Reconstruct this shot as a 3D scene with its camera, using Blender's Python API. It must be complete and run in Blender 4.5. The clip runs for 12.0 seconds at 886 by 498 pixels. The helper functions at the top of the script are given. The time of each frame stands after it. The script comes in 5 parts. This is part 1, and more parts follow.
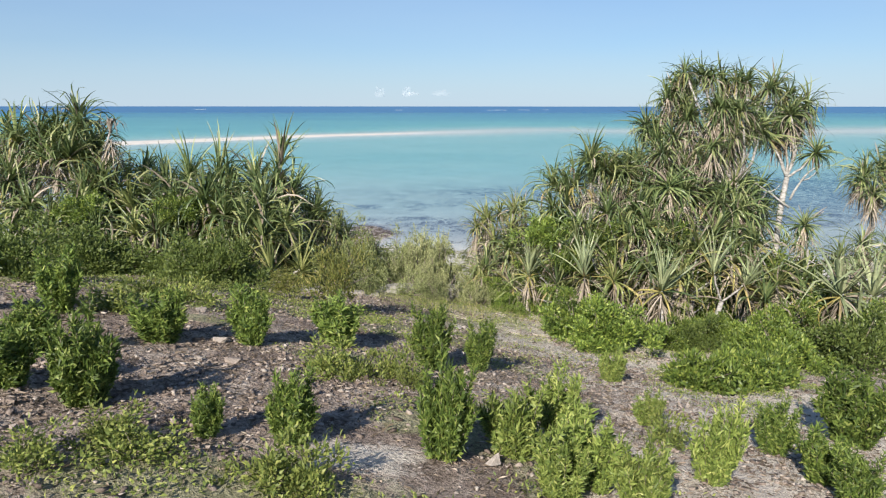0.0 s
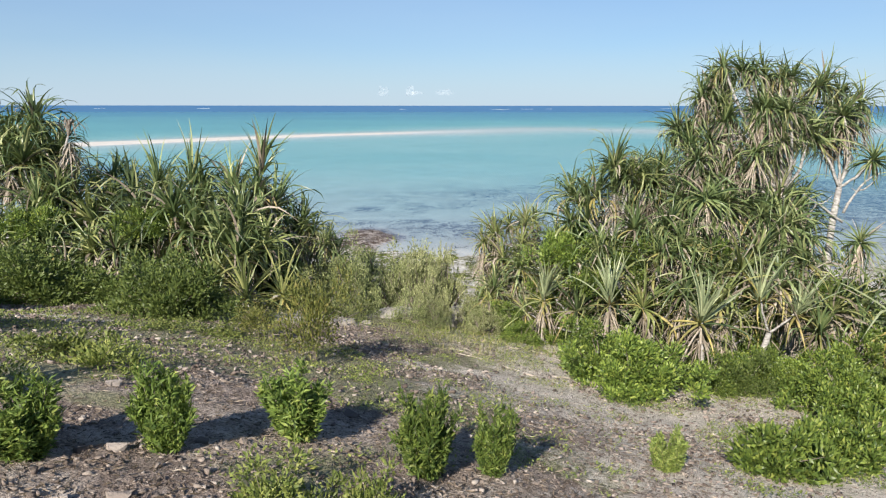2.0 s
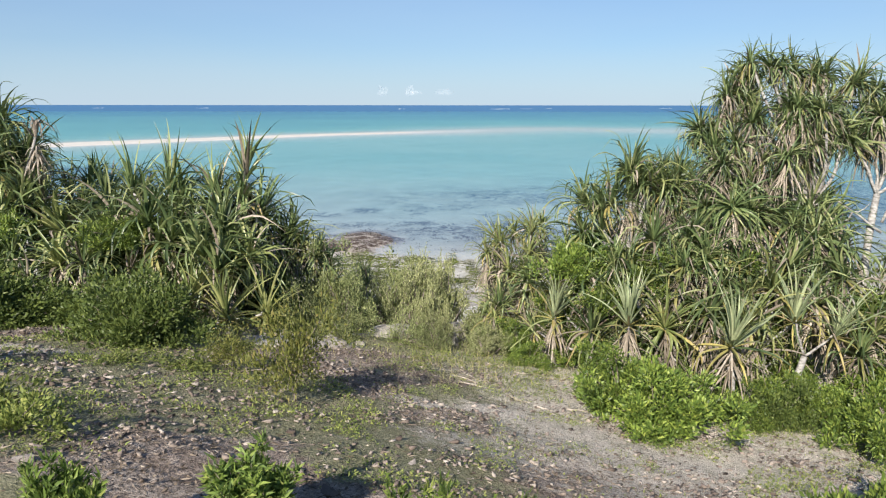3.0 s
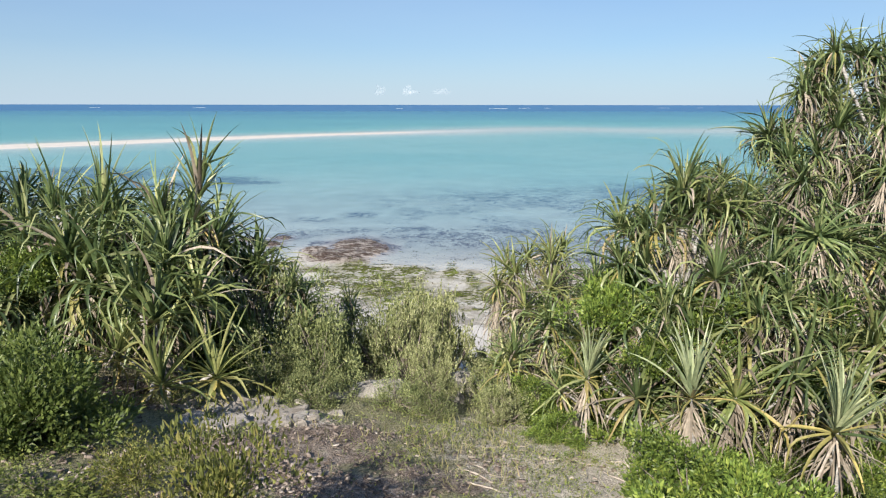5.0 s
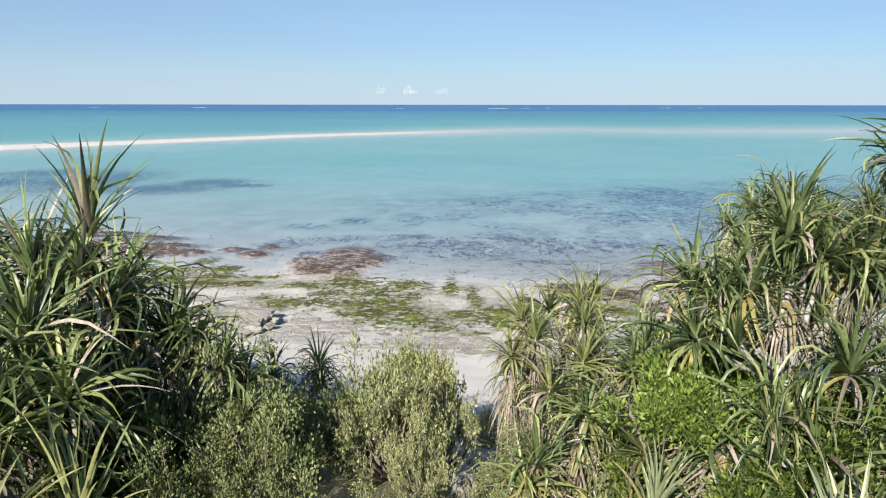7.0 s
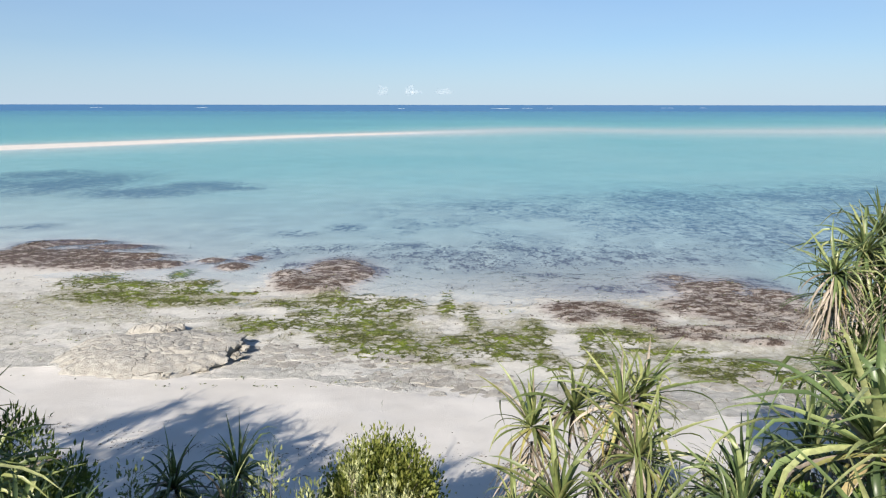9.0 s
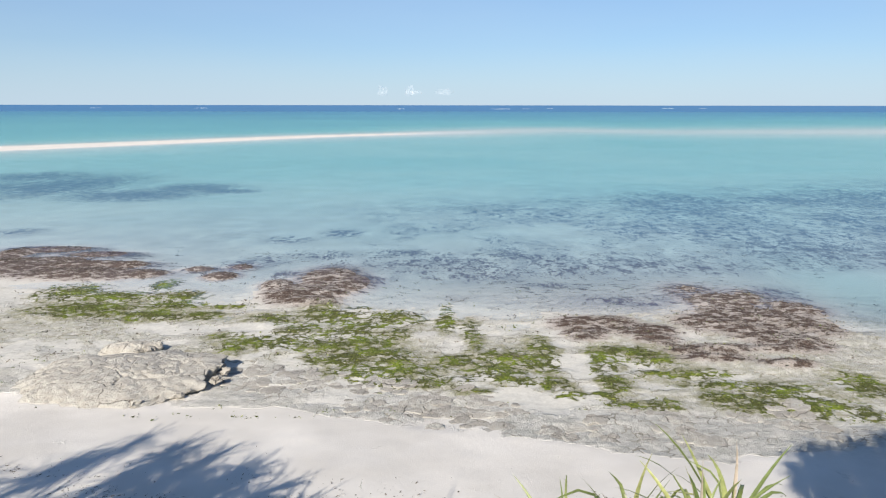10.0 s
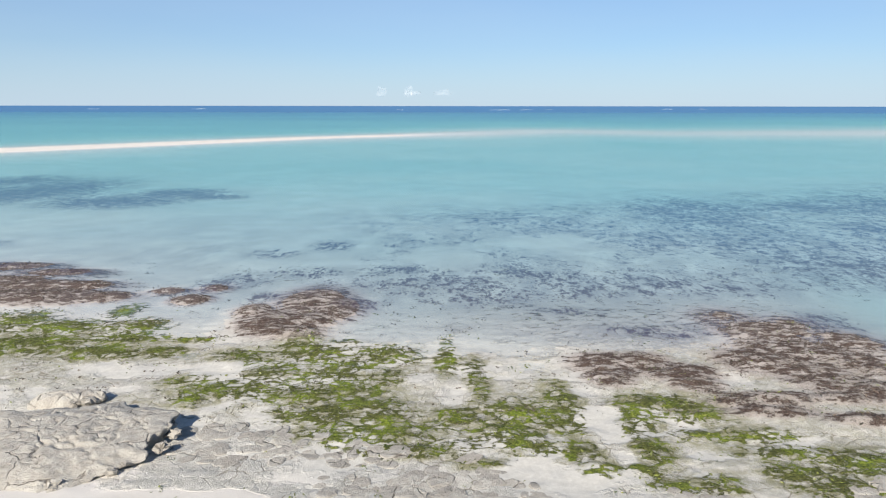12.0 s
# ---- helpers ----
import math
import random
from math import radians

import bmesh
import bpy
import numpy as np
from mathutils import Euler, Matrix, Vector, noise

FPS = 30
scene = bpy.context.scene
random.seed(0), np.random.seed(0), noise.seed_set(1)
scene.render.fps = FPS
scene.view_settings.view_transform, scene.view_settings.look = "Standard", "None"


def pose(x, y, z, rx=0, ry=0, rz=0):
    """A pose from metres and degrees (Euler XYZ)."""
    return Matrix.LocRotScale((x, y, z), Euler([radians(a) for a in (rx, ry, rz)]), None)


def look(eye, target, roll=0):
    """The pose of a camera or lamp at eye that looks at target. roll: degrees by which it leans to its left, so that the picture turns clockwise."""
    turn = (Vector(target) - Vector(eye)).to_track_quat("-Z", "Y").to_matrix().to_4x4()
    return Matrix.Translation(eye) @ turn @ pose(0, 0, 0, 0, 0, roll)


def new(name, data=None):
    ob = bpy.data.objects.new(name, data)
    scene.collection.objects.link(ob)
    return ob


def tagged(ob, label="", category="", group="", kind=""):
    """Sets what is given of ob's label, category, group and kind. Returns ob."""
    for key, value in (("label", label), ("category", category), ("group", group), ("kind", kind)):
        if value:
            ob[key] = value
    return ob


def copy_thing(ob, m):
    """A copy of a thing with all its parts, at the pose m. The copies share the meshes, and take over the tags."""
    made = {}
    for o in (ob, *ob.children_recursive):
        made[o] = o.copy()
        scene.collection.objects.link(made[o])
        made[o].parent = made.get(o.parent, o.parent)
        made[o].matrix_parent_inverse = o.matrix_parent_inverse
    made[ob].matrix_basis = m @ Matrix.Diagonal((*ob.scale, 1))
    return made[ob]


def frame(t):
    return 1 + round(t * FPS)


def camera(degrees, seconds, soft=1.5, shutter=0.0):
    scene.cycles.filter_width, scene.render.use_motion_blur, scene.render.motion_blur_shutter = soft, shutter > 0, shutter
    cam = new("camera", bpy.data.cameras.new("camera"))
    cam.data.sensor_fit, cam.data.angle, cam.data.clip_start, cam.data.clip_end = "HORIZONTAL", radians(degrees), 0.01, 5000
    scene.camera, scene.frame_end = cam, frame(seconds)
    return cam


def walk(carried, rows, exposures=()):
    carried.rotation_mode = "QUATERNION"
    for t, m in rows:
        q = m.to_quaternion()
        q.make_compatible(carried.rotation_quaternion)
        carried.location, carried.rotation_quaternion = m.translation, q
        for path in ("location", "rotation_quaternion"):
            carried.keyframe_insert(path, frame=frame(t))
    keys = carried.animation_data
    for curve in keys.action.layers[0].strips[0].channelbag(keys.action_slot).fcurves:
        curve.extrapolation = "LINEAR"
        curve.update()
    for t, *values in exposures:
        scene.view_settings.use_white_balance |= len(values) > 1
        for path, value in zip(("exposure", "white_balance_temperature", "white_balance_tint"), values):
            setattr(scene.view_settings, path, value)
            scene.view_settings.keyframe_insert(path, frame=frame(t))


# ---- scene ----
cam = camera(62.9, 12.0, 1.2)
# seconds, place of the eye in metres, heading, tilt and roll in degrees
ROWS = [
    (0, 0, 0, 11, -0, -11.26, -0.02),
    (0.5, 0.002, 0.519, 10.999, 0.09, -11.27, -0.02),
    (1, 0.014, 1.158, 10.989, 0.18, -11.28, -0.03),
    (1.5, 0.041, 1.836, 11, 0.24, -11.29, -0.03),
    (2, 0.026, 2.477, 10.999, 0.28, -11.32, -0.04),
    (2.5, 0, 3.195, 10.995, 0.27, -11.34, -0.04),
    (3, -0.002, 3.969, 10.985, 0.24, -11.35, -0.05),
    (5, -0.086, 7.33, 10.989, 0.05, -11.38, -0.07),
    (5.5, -0.072, 8.302, 10.991, 0.04, -11.39, -0.07),
    (6, -0.043, 9.302, 10.984, 0.05, -11.39, -0.07),
    (6.5, -0.017, 10.345, 10.996, 0.06, -11.39, -0.07),
    (7, 0.012, 11.383, 11.002, 0.07, -11.39, -0.07),
    (9, 0.396, 15.825, 10.914, 0.25, -11.38, -0.07),
    (9.5, 0.434, 17.11, 10.912, 0.26, -11.36, -0.07),
    (10, 0.442, 18.493, 10.917, 0.25, -11.35, -0.07),
    (10.5, 0.439, 19.819, 10.914, 0.23, -11.34, -0.07),
    (11, 0.434, 21.19, 10.914, 0.22, -11.32, -0.07),
    (11.5, 0.432, 22.57, 10.927, 0.21, -11.3, -0.07),
    (12, 0.408, 23.976, 10.93, 0.18, -11.29, -0.07),
]
walk(cam, [(t, pose(x, y, z, 90 + tilt, roll, yaw)) for t, x, y, z, yaw, tilt, roll in ROWS])

# ---- world, sun ----
SUN_TO = Vector((-0.36 * 0.853, -0.933 * 0.853, 0.522)).normalized()
world = bpy.data.worlds.new("sky")
scene.world = world
world.use_nodes = True
wn = world.node_tree
sky = wn.nodes.new("ShaderNodeTexSky")
sky.sky_type, sky.sun_disc = "NISHITA", False
sky.sun_elevation, sky.sun_rotation = radians(31.5), radians(201.1)
sky.altitude, sky.air_density, sky.dust_density, sky.ozone_density = 0, 1.0, 0.0, 10.0
haze = wn.nodes.new("ShaderNodeMix")  # thin sea haze over the whole sky
haze.data_type = "RGBA"
tc = wn.nodes.new("ShaderNodeTexCoord")
xyz = wn.nodes.new("ShaderNodeSeparateXYZ")
wn.links.new(tc.outputs["Generated"], xyz.inputs[0])
low = wn.nodes.new("ShaderNodeValToRGB")  # share of haze by height over the horizon
while len(low.color_ramp.elements) < 4:
    low.color_ramp.elements.new(0.5)
for e, (p, c) in zip(low.color_ramp.elements, [(0.0, 0.80), (0.075, 0.43), (0.16, 0.42), (0.5, 0.12)]):
    e.position, e.color = p, (c, c, c, 1)
wn.links.new(xyz.outputs[2], low.inputs[0])
squeeze = wn.nodes.new("ShaderNodeVectorMath")
squeeze.operation = "MULTIPLY"
squeeze.inputs[1].default_value = (3.0, 3.0, 14.0)
wn.links.new(tc.outputs["Generated"], squeeze.inputs[0])
veil = wn.nodes.new("ShaderNodeTexNoise")
veil.inputs["Scale"].default_value, veil.inputs["Detail"].default_value = 1.0, 4.0
wn.links.new(squeeze.outputs[0], veil.inputs["Vector"])
add_veil = wn.nodes.new("ShaderNodeMath")
add_veil.operation = "MULTIPLY_ADD"
add_veil.inputs[1].default_value = 0.24
wn.links.new(veil.outputs["Fac"], add_veil.inputs[0])
shift = wn.nodes.new("ShaderNodeMath")
shift.operation = "SUBTRACT"
shift.inputs[1].default_value = 0.12
wn.links.new(low.outputs[0], shift.inputs[0])
wn.links.new(shift.outputs[0], add_veil.inputs[2])
wn.links.new(add_veil.outputs[0], haze.inputs[0])
haze.inputs[7].default_value = (5.2, 6.65, 8.05, 1)
wn.links.new(sky.outputs[0], haze.inputs[6])
wn.links.new(haze.outputs[2], wn.nodes["Background"].inputs[0])
wn.nodes["Background"].inputs[1].default_value = 0.069
scene.view_settings.exposure = 0.6
sun = new("sun", bpy.data.lights.new("sun", "SUN"))
sun.data.energy, sun.data.angle, sun.data.color = 5.5, radians(0.5), (1.0, 0.915, 0.80)
sun.matrix_world = look(SUN_TO * 100, (0, 0, 0))


# ---- noise on arrays ----
def lattice(i, j, seed):
    h = (i * 374761393 + j * 668265263 + seed * 974634777) & 0xFFFFFFFF
    h = ((h ^ (h >> 13)) * 1274126177) & 0xFFFFFFFF
    return ((h ^ (h >> 16)) & 0xFFFF) / 65535.0


def vnoise(x, y, seed=0):
    xi, yi = np.floor(x).astype(np.int64), np.floor(y).astype(np.int64)
    u, v = x - xi, y - yi
    u, v = u * u * (3 - 2 * u), v * v * (3 - 2 * v)
    a, b = lattice(xi, yi, seed), lattice(xi + 1, yi, seed)
    c, d = lattice(xi, yi + 1, seed), lattice(xi + 1, yi + 1, seed)
    return (a * (1 - u) + b * u) * (1 - v) + (c * (1 - u) + d * u) * v


def fbm(x, y, octaves=4, seed=0):
    x, y = np.asarray(x, float), np.asarray(y, float)
    total, amp, s = 0.0, 0.5, 0.0
    for o in range(octaves):
        total = total + amp * vnoise(x, y, seed + o * 17)
        s, amp, x, y = s + amp, amp / 2, x * 2.03 + 5.2, y * 2.03 + 1.7
    return total / s


def smooth(a, b, x):
    t = np.clip((np.asarray(x, float) - a) / (b - a), 0, 1)
    return t * t * (3 - 2 * t)


# ---- the lie of the land ----
BAR = [(-150, 150), (-109, 196), (-44, 267), (41, 329), (88, 306), (177, 315), (420, 380)]
BAR_CREST = [0.5, 0.40, 0.14, -0.20, -0.28, -0.15, -0.25]


def bar_height(x, y):
    """How far the sand bank rises over the sea bed, and its crest's height."""
    best, crest = np.full(np.shape(x), 1e9), np.full(np.shape(x), -2.0)
    for (a, b), ca, cb in zip(zip(BAR, BAR[1:]), BAR_CREST, BAR_CREST[1:]):
        dx, dy = b[0] - a[0], b[1] - a[1]
        t = np.clip(((x - a[0]) * dx + (y - a[1]) * dy) / (dx * dx + dy * dy), 0, 1)
        d = np.hypot(x - a[0] - t * dx, y - a[1] - t * dy)
        near = d < best
        best, crest = np.where(near, d, best), np.where(near, ca + (cb - ca) * t, crest)
    return best, crest


def land(x, y):
    """Height of the ground without its small relief."""
    x, y = np.asarray(x, float), np.asarray(y, float)
    true_y = y
    ys = [-80, -40, 0, 4.4, 7, 10, 12, 14.2, 17.4, 20.5, 23, 25, 27, 30, 33.5, 38.5, 42, 46, 54, 60, 75, 100, 150, 260, 500, 900, 1300, 5000]
    zs = [9.4, 9.3, 8.95, 8.58, 8.22, 7.68, 7.14, 6.68, 6.06, 5.55, 4.95, 4.25, 3.4, 2.2, 1.5, 0.85, 0.42, 0.22, 0.02, -0.13, -0.42, -0.78, -1.3, -1.7, -2.2, -3.5, -9, -14]
    y = np.where(y > 46, y + 0.3 * np.maximum(np.minimum(x + 5, 0), -30) * smooth(46, 58, y) * (1 - smooth(90, 130, y)), y)
    k = np.clip(np.abs(y) * 0.02, 0.5, 40)
    z = (np.interp(y - k, ys, zs) + 2 * np.interp(y, ys, zs) + np.interp(y + k, ys, zs)) / 4
    w = np.where(x < 0, np.clip(1 - (y - 14) / 16, 0, 1), np.clip(1 - (y - 14) / 9, 0, 1))
    z = z + np.where(x < 0, -1.25 * np.tanh(x / 7), -1.15 * np.tanh(x / 5)) * w
    # gully that runs down to the beach
    z = z - 0.35 * np.exp(-((x - 0.5) / 0.8) ** 2) * smooth(18, 21, y) * (1 - smooth(27, 31, y))
    # the shore turns towards the camera on one side, a sandy pool lies there
    z = z - 0.35 * np.exp(-(((x - 26) / 5) ** 2 + ((y - 60) / 9) ** 2))
    z = z + np.where(x < 0, 0.36, 0.2) * blobs(x, true_y, BROWN_MATS) + 0.09 * blobs(x, true_y, GREEN_MATS)
    d, crest = bar_height(x, true_y)
    wide = np.interp(x, [-150, -44, 30, 90, 177], [13, 20, 42, 46, 60])
    bump = 0.6 * np.exp(-(d / wide) ** 2) + 0.4 * np.exp(-(d / wide / 2.6) ** 2)
    return np.where((true_y > 120) & (crest > z), z + (crest - z) * bump, z)


def sea_edge(x):
    """Where the beach sand ends and the reef rock begins."""
    x = np.asarray(x, float)
    return np.interp(x, [-40, -16, -13.5, -9, -7.2, -5.7, -4, -1.2, 2.4, 5.6, 8.4, 14, 30], [45, 43.6, 43.4, 42.0, 42.4, 42.4, 41.7, 40.5, 39.4, 38.3, 37.6, 38.6, 38.0]) + 0.5 * (fbm(x * 0.5, x * 0 + 3, 3, 5) - 0.5)


def relief(x, y):
    up = 1 - smooth(24, 30, y)
    z = up * (0.22 * (fbm(x * 0.35, y * 0.35, 4, 3) - 0.5) + 0.13 * (fbm(x * 1.9, y * 1.9, 4, 8) - 0.5))
    rock = smooth(-0.3, 0.6, y - sea_edge(x)) * (1 - smooth(58, 66, y))
    z = z + rock * (0.16 * (fbm(x * 0.45, y * 0.7, 4, 11) - 0.5) + 0.10 * (np.abs(fbm(x * 1.4, y * 1.8, 3, 14) - 0.5) * 2 - 0.4))
    dune = smooth(24, 31, y) * (1 - rock) * (1 - smooth(60, 70, y))
    return z + dune * (0.10 * (fbm(x * 0.3, y * 0.3, 3, 21) - 0.5) + 0.02 * (fbm(x * 1.6, y * 1.6, 2, 23) - 0.5))


def height(x, y):
    return land(x, y) + relief(x, y)


def hz(x, y):
    return float(height(np.array([float(x)]), np.array([float(y)]))[0])


# ---- mesh helpers ----
def mesh_of(name, verts, faces, mats=(), face_mat=None, shade=True):
    me = bpy.data.meshes.new(name)
    verts = np.asarray(verts, np.float32)
    if isinstance(faces, np.ndarray):
        n, k = faces.shape
        me.vertices.add(len(verts))
        me.vertices.foreach_set("co", verts.ravel())
        me.loops.add(n * k)
        me.loops.foreach_set("vertex_index", faces.astype(np.int32).ravel())
        me.polygons.add(n)
        me.polygons.foreach_set("loop_start", np.arange(0, n * k, k, dtype=np.int32))
        me.polygons.foreach_set("loop_total", np.full(n, k, np.int32))
        me.update(calc_edges=True)
        me.validate()
    else:
        me.from_pydata([tuple(v) for v in verts.tolist()], [], faces)
        me.update()
    for m in mats:
        me.materials.append(m)
    if face_mat is not None:
        me.polygons.foreach_set("material_index", np.asarray(face_mat, np.int32))
    if shade:
        me.polygons.foreach_set("use_smooth", np.ones(len(me.polygons), bool))
    return me


def part(name, me, parent=None, m=None, label=""):
    ob = new(name, me)
    if parent is not None:
        ob.parent = parent
    if m is not None:
        ob.matrix_basis = m
    if label:
        ob["label"] = label
    return ob


def thing(name, m, label, category, group="", kind=""):
    ob = new(name)
    ob.empty_display_size = 0.2
    ob.matrix_basis = m
    return tagged(ob, label, category, group, kind)


def tube(points, radii, sides=7):
    """Vertices and quads of a tapered tube along points."""
    pts = [Vector(p) for p in points]
    verts, faces = [], []
    ref = Vector((0.31, 0.95, 0.1)).normalized()
    for i, p in enumerate(pts):
        d = (pts[min(i + 1, len(pts) - 1)] - pts[max(i - 1, 0)]).normalized()
        u = d.cross(ref)
        if u.length < 1e-3:
            u = d.cross(Vector((1, 0, 0)))
        u.normalize()
        v = d.cross(u)
        for k in range(sides):
            a = 2 * math.pi * k / sides
            verts.append(p + (u * math.cos(a) + v * math.sin(a)) * radii[i])
    for i in range(len(pts) - 1):
        for k in range(sides):
            a, b = i * sides + k, i * sides + (k + 1) % sides
            faces.append((a, b, b + sides, a + sides))
    faces.append(tuple(range(sides))[::-1])
    faces.append(tuple(range(len(verts) - sides, len(verts))))
    return verts, faces


def join(pieces):
    verts, faces = [], []
    for v, f in pieces:
        o = len(verts)
        verts.extend(v)
        faces.extend(tuple(i + o for i in q) for q in f)
    return np.array([tuple(v) for v in verts]), faces


# ---- materials ----
class Mat:
    """A node material, written short."""

    def __init__(self, name):
        self.m = bpy.data.materials.new(name)
        self.m.use_nodes = True
        self.t = self.m.node_tree
        self.b = self.t.nodes["Principled BSDF"]
        self.out = self.t.nodes["Material Output"]

    def n(self, kind, **inputs):
        node = self.t.nodes.new(kind)
        for key, value in inputs.items():
            self.put(node.inputs[key.replace("_", " ") if key.replace("_", " ") in node.inputs else int(key[1:])], value)
        return node

    def put(self, socket, value):
        if isinstance(value, bpy.types.NodeSocket):
            self.t.links.new(value, socket)
        elif isinstance(value, tuple) and len(value) == 3 and socket.type == "RGBA":
            socket.default_value = (*value, 1)
        else:
            socket.default_value = value

    def pos(self):
        return self.n("ShaderNodeNewGeometry").outputs["Position"]

    def noise(self, scale, detail=4.0, rough=0.55, vec=None):
        node = self.n("ShaderNodeTexNoise", Scale=scale, Detail=detail, Roughness=rough)
        self.put(node.inputs["Vector"], vec if vec is not None else self.pos())
        return node.outputs["Fac"]

    def stretch(self, x, y, z, vec=None):
        node = self.n("ShaderNodeVectorMath")
        node.operation = "MULTIPLY"
        self.put(node.inputs[0], vec if vec is not None else self.pos())
        node.inputs[1].default_value = (x, y, z)
        return node.outputs[0]

    def math(self, op, a, b=0.0, c=0.0):
        node = self.n("ShaderNodeMath")
        node.operation = op
        for s, v in zip(node.inputs, (a, b, c)):
            self.put(s, v)
        return node.outputs[0]

    def step(self, a, b, x):
        node = self.n("ShaderNodeMapRange")
        node.interpolation_type = "SMOOTHSTEP"
        self.put(node.inputs[0], x)
        self.put(node.inputs[1], a)
        self.put(node.inputs[2], b)
        return node.outputs[0]

    def mix(self, f, a, b):
        node = self.n("ShaderNodeMix")
        node.data_type = "RGBA"
        for i, v in ((0, f), (6, a), (7, b)):
            self.put(node.inputs[i], v)
        return node.outputs[2]

    def ramp(self, f, stops):
        node = self.n("ShaderNodeValToRGB")
        self.put(node.inputs[0], f)
        r = node.color_ramp
        while len(r.elements) < len(stops):
            r.elements.new(0.5)
        for e, (p, c) in zip(r.elements, stops):
            e.position, e.color = p, (*c, 1)
        return node.outputs[0]

    def attr(self, name):
        node = self.n("ShaderNodeAttribute")
        node.attribute_name = name
        return node

    def bump(self, h, strength, dist):
        node = self.n("ShaderNodeBump", Strength=strength, Distance=dist, Height=h)
        self.t.links.new(node.outputs[0], self.b.inputs["Normal"])
        return node.outputs[0]

    def rnd(self):
        a = self.n("ShaderNodeObjectInfo").outputs["Random"]
        b = self.n("ShaderNodeNewGeometry").outputs["Random Per Island"]
        return self.math("FRACT", self.math("ADD", a, b))

    def base(self, color, rough=0.8, spec=0.3):
        self.put(self.b.inputs["Base Color"], color)
        self.put(self.b.inputs["Roughness"], rough)
        self.put(self.b.inputs["Specular IOR Level"], spec)
        return self


def leaf_mat(name, stops, rough=0.5, through_light=0.3, streak=30.0, spec=0.35):
    m = Mat(name)
    r = m.rnd()
    col = m.ramp(r, stops)
    mott = m.noise(streak, 3.0)
    col = m.mix(m.step(0.3, 0.75, mott), m.mix(0.35, col, (0.02, 0.03, 0.012)), col)
    own = m.n("ShaderNodeObjectInfo").outputs["Random"]
    tone = m.math("SUBTRACT", 1.38, m.math("MULTIPLY", own, 0.52))
    grade = m.n("ShaderNodeVectorMath")
    grade.operation = "SCALE"
    m.put(grade.inputs[0], col)
    m.put(grade.inputs["Scale"], tone)
    col = grade.outputs[0]
    m.base(col, rough, spec)
    tr = m.n("ShaderNodeBsdfTranslucent", Color=m.mix(0.4, col, (0.22, 0.30, 0.05)))
    mixer = m.n("ShaderNodeMixShader")
    m.put(mixer.inputs[0], through_light)
    m.t.links.new(m.b.outputs[0], mixer.inputs[1])
    m.t.links.new(tr.outputs[0], mixer.inputs[2])
    m.t.links.new(mixer.outputs[0], m.out.inputs[0])
    return m.m


PANDAN = leaf_mat("pandanus leaf", [(0, (0.05, 0.08, 0.034)), (0.35, (0.108, 0.158, 0.062)), (0.75, (0.205, 0.26, 0.102)), (1, (0.39, 0.41, 0.19))], 0.38, 0.22, 22.0, 0.5)
PANDAN_PALE = leaf_mat("pale pandanus leaf", [(0, (0.22, 0.28, 0.155)), (0.5, (0.32, 0.37, 0.21)), (1, (0.44, 0.48, 0.28))], 0.4, 0.2, 22.0, 0.5)
PANDAN_LIME = leaf_mat("sunlit yellow-green pandanus leaf", [(0, (0.11, 0.15, 0.05)), (0.5, (0.22, 0.262, 0.09)), (1, (0.38, 0.385, 0.16))], 0.42, 0.25, 22.0, 0.5)
PANDAN_OLD = leaf_mat("yellowing pandanus leaf", [(0, (0.28, 0.27, 0.1)), (0.45, (0.4, 0.36, 0.13)), (0.8, (0.46, 0.38, 0.13)), (1, (0.36, 0.29, 0.165))], 0.5, 0.25, 18.0)
PANDAN_DEAD = leaf_mat("dry pandanus leaf", [(0, (0.15, 0.12, 0.095)), (0.5, (0.29, 0.245, 0.2)), (1, (0.46, 0.4, 0.335))], 0.75, 0.1, 18.0, 0.2)
SHRUB = leaf_mat("narrow shrub leaf", [(0, (0.05, 0.09, 0.022)), (0.5, (0.135, 0.205, 0.042)), (0.85, (0.23, 0.31, 0.07)), (1, (0.38, 0.43, 0.12))], 0.5, 0.3)
SHRUB_LIGHT = leaf_mat("yellow-green shrub leaf", [(0, (0.085, 0.13, 0.03)), (0.5, (0.19, 0.255, 0.06)), (0.85, (0.30, 0.36, 0.095)), (1, (0.43, 0.46, 0.15))], 0.5, 0.3)
BUSH = leaf_mat("broad bush leaf", [(0, (0.06, 0.105, 0.025)), (0.5, (0.145, 0.215, 0.042)), (0.85, (0.245, 0.325, 0.065)), (1, (0.37, 0.42, 0.10))], 0.42, 0.3, 30.0, 0.45)
BUSH_DARK = leaf_mat("dark bush leaf", [(0, (0.07, 0.105, 0.03)), (0.6, (0.125, 0.175, 0.045)), (1, (0.21, 0.26, 0.07))], 0.45, 0.25)
SCRUB = leaf_mat("grey-green scrub leaf", [(0, (0.14, 0.16, 0.07)), (0.5, (0.30, 0.325, 0.145)), (1, (0.54, 0.555, 0.30))], 0.6, 0.2)
SCRUB_DULL = leaf_mat("dull olive scrub leaf", [(0, (0.10, 0.125, 0.052)), (0.5, (0.225, 0.265, 0.108)), (1, (0.44, 0.47, 0.22))], 0.55, 0.25)
OLIVE = leaf_mat("olive shrub leaf", [(0, (0.10, 0.108, 0.032)), (0.5, (0.195, 0.22, 0.055)), (0.85, (0.30, 0.30, 0.085)), (1, (0.36, 0.30, 0.10))], 0.55, 0.3)
